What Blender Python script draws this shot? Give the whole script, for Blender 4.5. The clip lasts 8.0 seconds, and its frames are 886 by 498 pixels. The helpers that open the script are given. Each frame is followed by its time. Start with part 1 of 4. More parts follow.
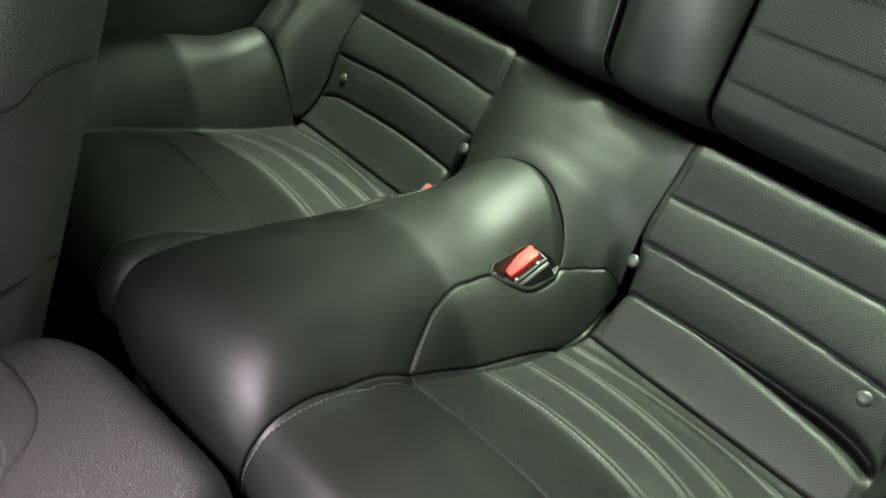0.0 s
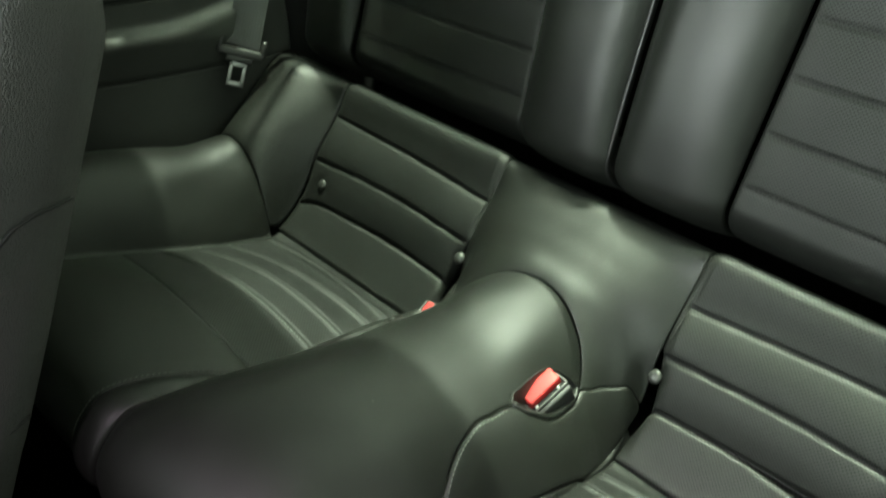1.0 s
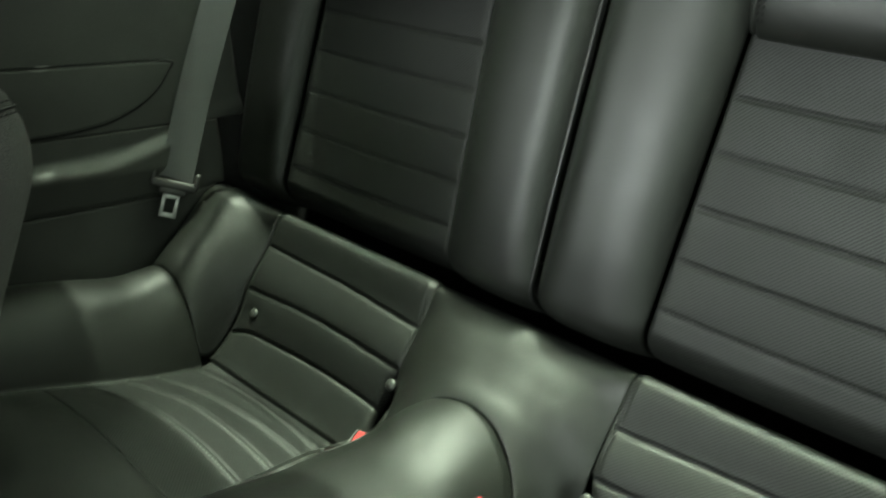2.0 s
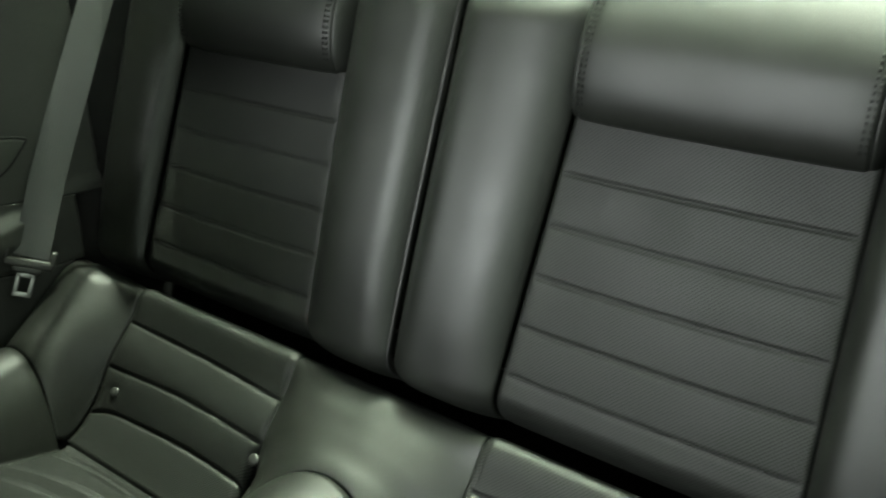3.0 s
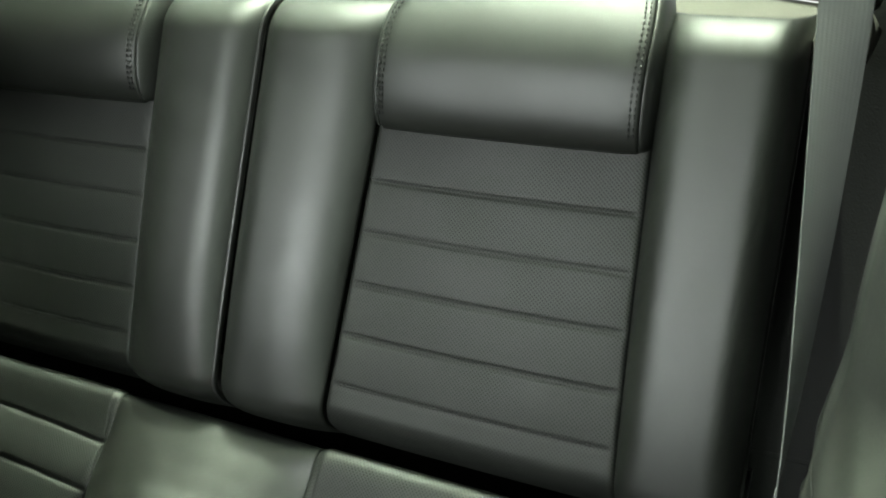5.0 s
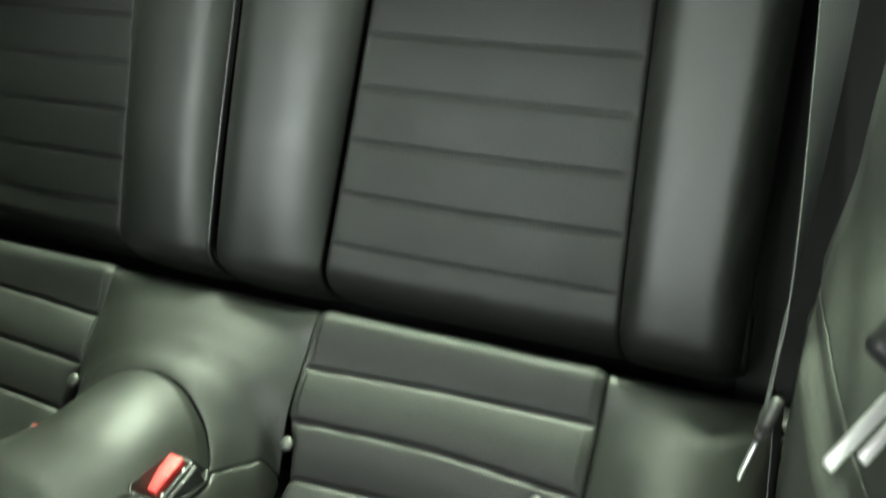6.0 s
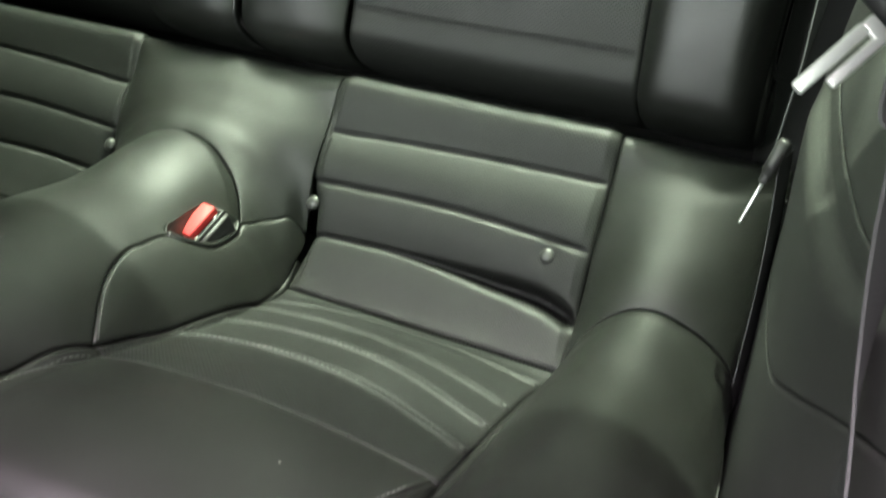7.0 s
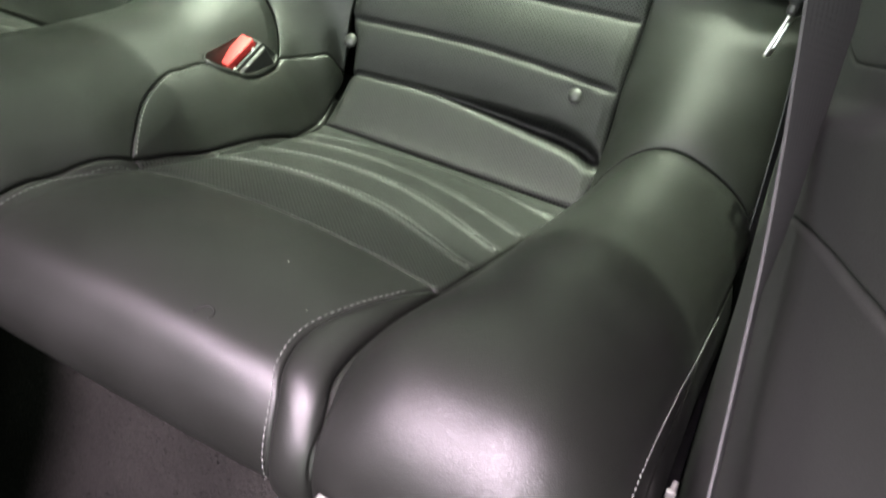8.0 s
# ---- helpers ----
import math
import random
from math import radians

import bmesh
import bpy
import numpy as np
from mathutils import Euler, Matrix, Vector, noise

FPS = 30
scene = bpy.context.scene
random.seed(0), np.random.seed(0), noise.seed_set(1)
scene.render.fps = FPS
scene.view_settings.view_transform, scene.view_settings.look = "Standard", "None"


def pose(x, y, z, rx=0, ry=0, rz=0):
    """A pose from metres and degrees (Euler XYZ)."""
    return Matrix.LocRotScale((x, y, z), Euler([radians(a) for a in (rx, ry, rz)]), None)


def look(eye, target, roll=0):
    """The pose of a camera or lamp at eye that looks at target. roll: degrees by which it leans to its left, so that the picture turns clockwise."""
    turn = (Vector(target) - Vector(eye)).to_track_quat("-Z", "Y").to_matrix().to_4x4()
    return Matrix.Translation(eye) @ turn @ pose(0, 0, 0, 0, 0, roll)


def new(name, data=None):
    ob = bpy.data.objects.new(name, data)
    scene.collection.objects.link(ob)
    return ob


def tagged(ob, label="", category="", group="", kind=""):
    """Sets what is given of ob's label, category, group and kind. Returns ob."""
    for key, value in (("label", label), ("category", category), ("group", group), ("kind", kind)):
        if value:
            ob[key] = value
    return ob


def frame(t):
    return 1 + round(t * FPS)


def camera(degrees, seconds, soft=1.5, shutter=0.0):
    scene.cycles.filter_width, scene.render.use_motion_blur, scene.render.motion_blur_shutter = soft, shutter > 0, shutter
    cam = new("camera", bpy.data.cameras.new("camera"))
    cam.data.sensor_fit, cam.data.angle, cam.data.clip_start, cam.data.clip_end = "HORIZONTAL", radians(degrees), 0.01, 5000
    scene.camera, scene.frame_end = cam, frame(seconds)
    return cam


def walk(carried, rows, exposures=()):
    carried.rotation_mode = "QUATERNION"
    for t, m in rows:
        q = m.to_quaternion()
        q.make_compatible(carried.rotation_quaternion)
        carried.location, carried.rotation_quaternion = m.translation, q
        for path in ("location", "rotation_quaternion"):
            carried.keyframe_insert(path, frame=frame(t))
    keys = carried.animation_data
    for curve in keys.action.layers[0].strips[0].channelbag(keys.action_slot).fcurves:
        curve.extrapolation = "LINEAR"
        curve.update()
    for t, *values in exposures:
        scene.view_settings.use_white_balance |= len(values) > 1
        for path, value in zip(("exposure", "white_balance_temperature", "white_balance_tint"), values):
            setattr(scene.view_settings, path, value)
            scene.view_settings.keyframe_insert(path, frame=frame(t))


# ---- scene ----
cam = camera(56.1, 8.0, 1.8, 0.5)
PATH = [
    (0, (0.543, 0.329, 1.0), (-0.651, 1.255, -0.31), -2.5),
    (0.5, (0.485, 0.335, 0.99), (-0.681, 1.327, -0.297), -2.5),
    (1, (0.438, 0.337, 1.009), (-0.741, 1.43, -0.18), -2.2),
    (1.5, (0.431, 0.334, 1.021), (-0.749, 1.529, -0.066), -1.8),
    (1.7, (0.438, 0.338, 1.024), (-0.749, 1.573, -0.008), -1.4),
    (2.8, (0.499, 0.353, 1.045), (-0.578, 1.819, 0.212), 0.6),
    (3, (0.505, 0.36, 1.056), (-0.524, 1.858, 0.221), 0.9),
    (3.5, (0.52, 0.353, 1.075), (-0.402, 1.938, 0.276), 1.7),
    (4, (0.524, 0.349, 1.067), (-0.321, 2.012, 0.345), 2.1),
    (4.2, (0.533, 0.354, 1.053), (-0.289, 2.027, 0.328), 1.8),
    (5.3, (0.571, 0.345, 0.978), (-0.187, 2.064, 0.292), 0.3),
    (5.4, (0.572, 0.35, 0.964), (-0.186, 2.069, 0.28), 0.2),
    (5.5, (0.565, 0.345, 0.961), (-0.166, 2.07, 0.26), 0.3),
    (6, (0.553, 0.317, 0.917), (-0.146, 2.01, 0.112), 0.5),
    (6.5, (0.565, 0.291, 0.873), (-0.1, 1.908, -0.099), 1.3),
    (7, (0.589, 0.273, 0.862), (-0.105, 1.759, -0.283), 0.5),
    (7.5, (0.624, 0.249, 0.851), (-0.119, 1.62, -0.401), -0.6),
    (8, (0.654, 0.258, 0.839), (-0.122, 1.499, -0.524), -1.6),
]
walk(cam, [(t, look(eye, target, roll)) for t, eye, target, roll in PATH], [(0.0, 2.0, 6500, 0), (1.5, 1.8, 6500, 1), (3.0, 1.85, 6500, 6), (3.5, 2.0, 6500, 9), (4.2, 2.05, 6500, 10), (5.5, 2.13, 6500, 3), (6.5, 2.10, 6500, 5), (7.5, 2.27, 6500, 8), (8.0, 2.27, 6500, 9)])

# ==== place ====
# ---- world, light ----
world = bpy.data.worlds.new("world")
scene.world = world
world.use_nodes = True
wn = world.node_tree.nodes
sky = wn.new("ShaderNodeTexSky")
sky.sky_type = "NISHITA"
sky.sun_disc = False
sky.sun_elevation, sky.sun_rotation = radians(75), radians(0)
sky.ozone_density, sky.dust_density = 0.3, 4.0
wn["Background"].inputs["Strength"].default_value = 0.0012
world.node_tree.links.new(sky.outputs["Color"], wn["Background"].inputs["Color"])


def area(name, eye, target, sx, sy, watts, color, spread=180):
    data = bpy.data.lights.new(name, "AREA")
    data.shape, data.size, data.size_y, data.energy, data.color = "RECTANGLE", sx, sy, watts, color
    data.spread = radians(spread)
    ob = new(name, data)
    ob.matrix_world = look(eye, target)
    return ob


sun_data = bpy.data.lights.new("sun", "SUN")
sun_data.energy, sun_data.angle, sun_data.color = 2.1, radians(1.2), (0.88, 1.0, 0.78)
sun = new("sun", sun_data)
SUN_WAY = Vector((0.09, -0.26, -1.0))
sun.matrix_world = look(-SUN_WAY * 4, (0, 0, 0))
area("rear_window_light", (-0.12, 1.25, 1.185), (-0.12, 0.84, 0.50), 0.90, 0.58, 0.47, (0.84, 1.0, 0.76))
area("left_window_light", (-0.70, 0.45, 1.15), (0.1, 0.75, 0.5), 1.3, 0.26, 0.09, (0.96, 1.0, 0.92))
area("right_quarter_light", (0.70, 0.78, 1.15), (-0.62, 0.72, 0.62), 0.55, 0.24, 0.17, (0.90, 1.0, 0.84), 100)
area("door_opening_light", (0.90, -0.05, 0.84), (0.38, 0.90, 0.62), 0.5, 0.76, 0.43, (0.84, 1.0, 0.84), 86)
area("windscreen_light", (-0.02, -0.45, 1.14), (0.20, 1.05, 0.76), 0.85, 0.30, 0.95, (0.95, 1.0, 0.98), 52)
# Added lamp just ahead of the roof, narrowed to brighten the cushion fronts.
area("front_fill_light", (0.46, -0.03, 1.29), (0.50, 0.40, 0.36), 0.85, 0.30, 2.6, (1.0, 0.80, 0.96), 44)


# ---- materials ----
def material(name, color, rough=0.5, metal=0.0):
    mat = bpy.data.materials.new(name)
    mat.use_nodes = True
    bsdf = mat.node_tree.nodes["Principled BSDF"]
    bsdf.inputs["Base Color"].default_value = (*color, 1)
    bsdf.inputs["Roughness"].default_value = rough
    bsdf.inputs["Metallic"].default_value = metal
    return mat, mat.node_tree.nodes, mat.node_tree.links, bsdf


def leather(name, color, rough, grain=0.0012, relief=0.26, holes=False, gloss=0.5):
    """Grained leather; UV is in metres. holes: fine punched dots in staggered rows."""
    mat, n, l, b = material(name, color, rough)
    b.inputs["Specular IOR Level"].default_value = gloss
    co = n.new("ShaderNodeTexCoord")
    cell = n.new("ShaderNodeTexVoronoi")
    cell.feature = "DISTANCE_TO_EDGE"
    cell.inputs["Scale"].default_value = 1.0 / grain
    l.new(co.outputs["Object"], cell.inputs["Vector"])
    edge = n.new("ShaderNodeMath")
    edge.operation, edge.use_clamp = "MULTIPLY", True
    edge.inputs[1].default_value = 4.0
    l.new(cell.outputs["Distance"], edge.inputs[0])
    big = n.new("ShaderNodeTexNoise")
    big.inputs["Scale"].default_value, big.inputs["Detail"].default_value = 14.0, 5.0
    l.new(co.outputs["Object"], big.inputs["Vector"])
    ramp = n.new("ShaderNodeMapRange")
    ramp.inputs["From Min"].default_value, ramp.inputs["From Max"].default_value = 0.3, 0.7
    ramp.inputs["To Min"].default_value, ramp.inputs["To Max"].default_value = rough - 0.05, rough + 0.06
    l.new(big.outputs["Fac"], ramp.inputs["Value"])
    l.new(ramp.outputs["Result"], b.inputs["Roughness"])
    tone = n.new("ShaderNodeMix")
    tone.data_type = "RGBA"
    tone.inputs["A"].default_value = (*[c * 0.85 for c in color], 1)
    tone.inputs["B"].default_value = (*[c * 1.15 for c in color], 1)
    l.new(big.outputs["Fac"], tone.inputs["Factor"])
    color_out = tone.outputs["Result"]
    bump = n.new("ShaderNodeBump")
    bump.inputs["Strength"].default_value, bump.inputs["Distance"].default_value = relief, 0.0003 if grain < 0.002 else 0.0011
    l.new(edge.outputs[0], bump.inputs["Height"])
    fold = n.new("ShaderNodeTexNoise")
    fold.inputs["Scale"].default_value, fold.inputs["Detail"].default_value, fold.inputs["Distortion"].default_value = 22.0, 3.0, 0.6
    l.new(co.outputs["Object"], fold.inputs["Vector"])
    soft_fold = n.new("ShaderNodeBump")
    soft_fold.inputs["Strength"].default_value, soft_fold.inputs["Distance"].default_value = 0.08, 0.004
    l.new(fold.outputs["Fac"], soft_fold.inputs["Height"])
    l.new(bump.outputs["Normal"], soft_fold.inputs["Normal"])
    normal = soft_fold.outputs["Normal"]
    if holes:
        sep = n.new("ShaderNodeSeparateXYZ")
        l.new(co.outputs["UV"], sep.inputs[0])

        def op(kind, a, second=None, value=0.0):
            m = n.new("ShaderNodeMath")
            m.operation = kind
            l.new(a, m.inputs[0])
            if second is not None:
                l.new(second, m.inputs[1])
            else:
                m.inputs[1].default_value = value
            return m.outputs[0]

        step = 0.0042
        a = op("MULTIPLY", op("ADD", sep.outputs[0], sep.outputs[1]), None, math.pi / step)
        c = op("MULTIPLY", op("SUBTRACT", sep.outputs[0], sep.outputs[1]), None, math.pi / step)
        dots = op("MULTIPLY", op("SINE", a), op("SINE", c))
        hole = op("GREATER_THAN", op("ABSOLUTE", dots), None, 0.66)
        dark = n.new("ShaderNodeMix")
        dark.data_type = "RGBA"
        l.new(hole, dark.inputs["Factor"])
        l.new(color_out, dark.inputs["A"])
        dark.inputs["B"].default_value = (0.004, 0.004, 0.004, 1)
        color_out = dark.outputs["Result"]
        punch = n.new("ShaderNodeBump")
        punch.invert = True
        punch.inputs["Strength"].default_value, punch.inputs["Distance"].default_value = 1.0, 0.0012
        l.new(hole, punch.inputs["Height"])
        matt = n.new("ShaderNodeMapRange")
        matt.inputs["To Min"].default_value, matt.inputs["To Max"].default_value = gloss, gloss * 0.38
        l.new(hole, matt.inputs["Value"])
        l.new(matt.outputs["Result"], b.inputs["Specular IOR Level"])
        l.new(normal, punch.inputs["Normal"])
        normal = punch.outputs["Normal"]
    l.new(color_out, b.inputs["Base Color"])
    l.new(normal, b.inputs["Normal"])
    return mat


def speckled(name, color, rough, scale, relief, distance, spread=0.25, gloss=0.5):
    """Grained plastic, cloth or carpet."""
    mat, n, l, b = material(name, color, rough)
    b.inputs["Specular IOR Level"].default_value = gloss
    co = n.new("ShaderNodeTexCoord")
    fine = n.new("ShaderNodeTexNoise")
    fine.inputs["Scale"].default_value, fine.inputs["Detail"].default_value = scale, 3.0
    l.new(co.outputs["Object"], fine.inputs["Vector"])
    big = n.new("ShaderNodeTexNoise")
    big.inputs["Scale"].default_value, big.inputs["Detail"].default_value = 9.0, 4.0
    l.new(co.outputs["Object"], big.inputs["Vector"])
    both = n.new("ShaderNodeMath")
    both.operation = "MULTIPLY"
    l.new(fine.outputs["Fac"], both.inputs[0])
    l.new(big.outputs["Fac"], both.inputs[1])
    ramp = n.new("ShaderNodeMapRange")
    ramp.inputs["From Min"].default_value, ramp.inputs["From Max"].default_value = 0.12, 0.4
    l.new(both.outputs[0], ramp.inputs["Value"])
    tone = n.new("ShaderNodeMix")
    tone.data_type = "RGBA"
    tone.inputs["A"].default_value = (*[c * (1 - spread) for c in color], 1)
    tone.inputs["B"].default_value = (*[c * (1 + spread) for c in color], 1)
    l.new(ramp.outputs["Result"], tone.inputs["Factor"])
    l.new(tone.outputs["Result"], b.inputs["Base Color"])
    bump = n.new("ShaderNodeBump")
    bump.inputs["Strength"].default_value, bump.inputs["Distance"].default_value = relief, distance
    l.new(fine.outputs["Fac"], bump.inputs["Height"])
    l.new(bump.outputs["Normal"], b.inputs["Normal"])
    return mat


def webbing(name, color):
    """Woven belt: ribs along its length, UV in metres."""
    mat, n, l, b = material(name, color, 0.85)
    b.inputs["Specular IOR Level"].default_value = 0.15
    co = n.new("ShaderNodeTexCoord")
    wave = n.new("ShaderNodeTexWave")
    wave.bands_direction = "X"
    wave.inputs["Scale"].default_value = 75.0
    l.new(co.outputs["UV"], wave.inputs["Vector"])
    bump = n.new("ShaderNodeBump")
    bump.inputs["Strength"].default_value, bump.inputs["Distance"].default_value = 0.3, 0.0004
    l.new(wave.outputs["Fac"], bump.inputs["Height"])
    l.new(bump.outputs["Normal"], b.inputs["Normal"])
    return mat


LEATHER = leather("black_leather", (0.0085, 0.0092, 0.0078), 0.40)
PERFORATED = leather("perforated_leather", (0.0108, 0.0116, 0.0102), 0.52, holes=True, gloss=0.37)
# Seat leather is black, lightened in colour for the light it catches.
SEAT_LEATHER = leather("grained_leather", (0.105, 0.102, 0.100), 0.48, grain=0.0022, relief=1.0)
CONSOLE = leather("console_leather", (0.024, 0.0225, 0.023), 0.50, grain=0.0022, relief=0.5)
THREAD = material("grey_thread", (0.14, 0.145, 0.135), 0.8)[0]
DARK_THREAD = material("black_thread", (0.02, 0.02, 0.02), 0.8)[0]
BLACK_THREAD = material("deep_black_thread", (0.004, 0.004, 0.004), 0.8)[0]
PIPING = material("black_piping", (0.015, 0.015, 0.015), 0.4)[0]
TRIM = speckled("grained_black_plastic", (0.040, 0.042, 0.038), 0.55, 900.0, 0.35, 0.0004)
DARK_TRIM = speckled("dark_plastic", (0.012, 0.012, 0.012), 0.55, 700.0, 0.3, 0.0004)
CARPET = speckled("black_carpet", (0.012, 0.0118, 0.0105), 0.95, 420.0, 1.0, 0.003, 0.5, 0.12)
PILE = speckled("carpet_fibre", (0.013, 0.0135, 0.0120), 0.9, 150.0, 0.2, 0.001, 0.7, 0.15)
CLOTH = speckled("grey_beige_cloth", (0.048, 0.044, 0.036), 0.95, 260.0, 0.6, 0.001, 0.15)
HEADLINER = speckled("charcoal_headliner", (0.035, 0.035, 0.033), 0.95, 300.0, 0.5, 0.001, 0.12)
# Plate metal whitened in colour to look sunlit where no sun reaches.
SUNLIT_STEEL = material("sunlit_steel", (0.95, 0.95, 0.93), 0.42, 0.7)[0]
WEB = webbing("grey_webbing", (0.085, 0.087, 0.088))
DARK_WEB = webbing("dark_webbing", (0.065, 0.065, 0.066))
CHROME = material("brushed_chrome", (0.85, 0.85, 0.83), 0.38, 1.0)[0]
# Darker copy of the plate metal, for the tongue that catches less light.
SHADED_STEEL = material("shaded_steel", (0.42, 0.42, 0.41), 0.42, 1.0)[0]
STUD = material("grey_plastic_stud", (0.03, 0.031, 0.029), 0.38)[0]
RED = material("red_plastic", (0.42, 0.022, 0.022), 0.58)[0]
BUCKLE_DARK = material("dark_buckle_plastic", (0.02, 0.02, 0.02), 0.45)[0]
BUCKLE_GREY = material("grey_buckle_plastic", (0.055, 0.055, 0.052), 0.45)[0]
TONGUE = material("grey_tongue_plastic", (0.026, 0.026, 0.025), 0.45)[0]
# Near-black that stands in for the shade behind and beside the backrests.
SHADE_BLACK = speckled("shade_black", (0.006, 0.006, 0.006), 0.95, 500.0, 0.4, 0.001)
GLASS, _, _, glass_node = material("tinted_glass", (0.92, 0.98, 0.93), 0.02)
glass_node.inputs["Transmission Weight"].default_value, glass_node.inputs["IOR"].default_value = 1.0, 1.45
PALE = material("pale_grey_plastic", (0.14, 0.14, 0.13), 0.6)[0]
# Shade inside narrow gaps, put into the colour of solid pieces.
GAP = material("shadow_gap", (0.004, 0.004, 0.004), 0.9)[0]


# ---- mesh helpers ----
def link_mesh(name, verts, faces, mat, parent=None, label="", uvs=None, smooth=True):
    me = bpy.data.meshes.new(name)
    me.from_pydata([tuple(map(float, v)) for v in verts], [], [tuple(map(int, f)) for f in faces])
    if uvs is not None:
        layer = me.uv_layers.new(name="UVMap")
        index = np.empty(len(me.loops), dtype=np.int32)
        me.loops.foreach_get("vertex_index", index)
        layer.data.foreach_set("uv", np.asarray(uvs, dtype=np.float32)[index].ravel())
    if smooth:
        me.polygons.foreach_set("use_smooth", [True] * len(me.polygons))
    me.materials.append(mat)
    ob = new(name, me)
    if parent is not None:
        ob.parent = parent
    return tagged(ob, label)


def part(name, bm, mat, parent, label="", smooth=True):
    """A bmesh as one mesh object under a thing or a part."""
    me = bpy.data.meshes.new(name)
    bmesh.ops.recalc_face_normals(bm, faces=bm.faces)
    bm.to_mesh(me)
    bm.free()
    if smooth:
        me.polygons.foreach_set("use_smooth", [True] * len(me.polygons))
    me.materials.append(mat)
    ob = new(name, me)
    if parent is not None:
        ob.parent = parent
    return tagged(ob, label)


def thing(name, label, category, group="", kind=""):
    return tagged(new(name), label, category, group, kind)


def spread(n, ends):
    """n steps from 0 to 1, closer together near both ends."""
    t = np.linspace(0, 1, n)
    return t + ends * (-np.sin(2 * np.pi * t) / (2 * np.pi))


def panel(name, place, us, vs, mat, parent, nu=40, nv=60, edge=0.008, sink=0.007, puff=0.0, thick=0.02,
          relief=None, label="", toward=(0, -0.6, 0.8), ends=0.75):
    """A stitched, padded panel of the surface place(u, v): it rolls down along its edges, stands puff proud in the middle
    and has a back. us, vs: the ranges, numbers or functions (us of v)."""
    v = vs[0] + (vs[1] - vs[0]) * spread(nv, ends)
    t = spread(nu, ends)
    lo = np.array([us[0](a) if callable(us[0]) else us[0] for a in v])
    hi = np.array([us[1](a) if callable(us[1]) else us[1] for a in v])
    U = lo[:, None] + (hi - lo)[:, None] * t[None, :]
    V = np.repeat(v[:, None], nu, 1)
    P = place(U, V)
    du, dv = np.gradient(P, axis=1), np.gradient(P, axis=0)
    N = np.cross(du, dv)
    N /= np.linalg.norm(N, axis=2, keepdims=True) + 1e-12
    flip = (N.reshape(-1, 3) @ np.array(toward)).mean() < 0
    if flip:
        N = -N
    su = np.concatenate([np.zeros((nv, 1)), np.cumsum(np.linalg.norm(np.diff(P, axis=1), axis=2), 1)], 1)
    sv = np.concatenate([np.zeros((1, nu)), np.cumsum(np.linalg.norm(np.diff(P, axis=0), axis=2), 0)], 0)
    a = np.minimum(su, su[:, -1:] - su)
    b = np.minimum(sv, sv[-1:, :] - sv)

    def rolled(d):
        k = 1 - np.clip(d / edge, 0, 1)
        return sink * (1 - np.sqrt(1 - k * k))

    off = -np.minimum(rolled(a) + rolled(b), sink * 1.4)
    if puff:
        wide, tall = su[:, -1:].max() / 2, sv[-1:, :].max() / 2
        off = off + puff * np.sqrt(np.clip(1 - (1 - np.clip(a / wide, 0, 1)) ** 2, 0, 1)) * np.sqrt(np.clip(1 - (1 - np.clip(b / tall, 0, 1)) ** 4, 0, 1))
    if relief is not None:
        off = off + relief(U, V, su, sv)
    front = P + N * off[..., None]
    rear = P - N * (sink + thick)
    verts = np.concatenate([front.reshape(-1, 3), rear.reshape(-1, 3)])
    uv = np.stack([U, np.repeat(sv[:, nu // 2, None], nu, 1)] if mat is PERFORATED else [su, sv], -1).reshape(-1, 2)
    idx = np.arange(nu * nv).reshape(nv, nu)
    q = np.stack([idx[:-1, :-1], idx[:-1, 1:], idx[1:, 1:], idx[1:, :-1]], -1).reshape(-1, 4)
    m = nu * nv
    back = q[:, ::-1] + m
    ring = np.concatenate([idx[0, :-1], idx[:-1, -1], idx[-1, :0:-1], idx[:0:-1, 0]])
    nxt = np.roll(ring, -1)
    side = np.stack([nxt, ring, ring + m, nxt + m], -1)
    faces = np.concatenate([q, back, side])
    if flip:
        faces = faces[:, ::-1]
    return link_mesh(name, verts, faces, mat, parent, label, np.concatenate([uv, uv]))


def tube(name, pts, radius, mat, parent, label="", sides=8):
    """A round cord along points."""
    pts = np.asarray(pts, float)
    tan = np.gradient(pts, axis=0)
    tan /= np.linalg.norm(tan, axis=1, keepdims=True) + 1e-12
    ref = np.array([0.31, 0.52, 0.79])
    n1 = np.cross(tan, ref)
    n1 /= np.linalg.norm(n1, axis=1, keepdims=True) + 1e-12
    n2 = np.cross(tan, n1)
    ang = np.linspace(0, 2 * np.pi, sides, endpoint=False)
    ring = pts[:, None] + radius * (np.cos(ang)[None, :, None] * n1[:, None] + np.sin(ang)[None, :, None] * n2[:, None])
    k = len(pts)
    idx = np.arange(k * sides).reshape(k, sides)
    faces = []
    for i in range(k - 1):
        for j in range(sides):
            h = (j + 1) % sides
            faces.append((idx[i, j], idx[i, h], idx[i + 1, h], idx[i + 1, j]))
    faces += [tuple(idx[0, ::-1]), tuple(idx[-1])]
    bm = bmesh.new()
    vs = [bm.verts.new(p) for p in ring.reshape(-1, 3)]
    for f in faces:
        bm.faces.new([vs[i] for i in f])
    return part(name, bm, mat, parent, label)


def resample(pts, step):
    pts = np.asarray(pts, float)
    s = np.r_[0, np.cumsum(np.linalg.norm(np.diff(pts, axis=0), axis=1))]
    at = np.arange(step / 2, s[-1], step)
    return np.stack([np.interp(at, s, pts[:, i]) for i in range(3)], 1)


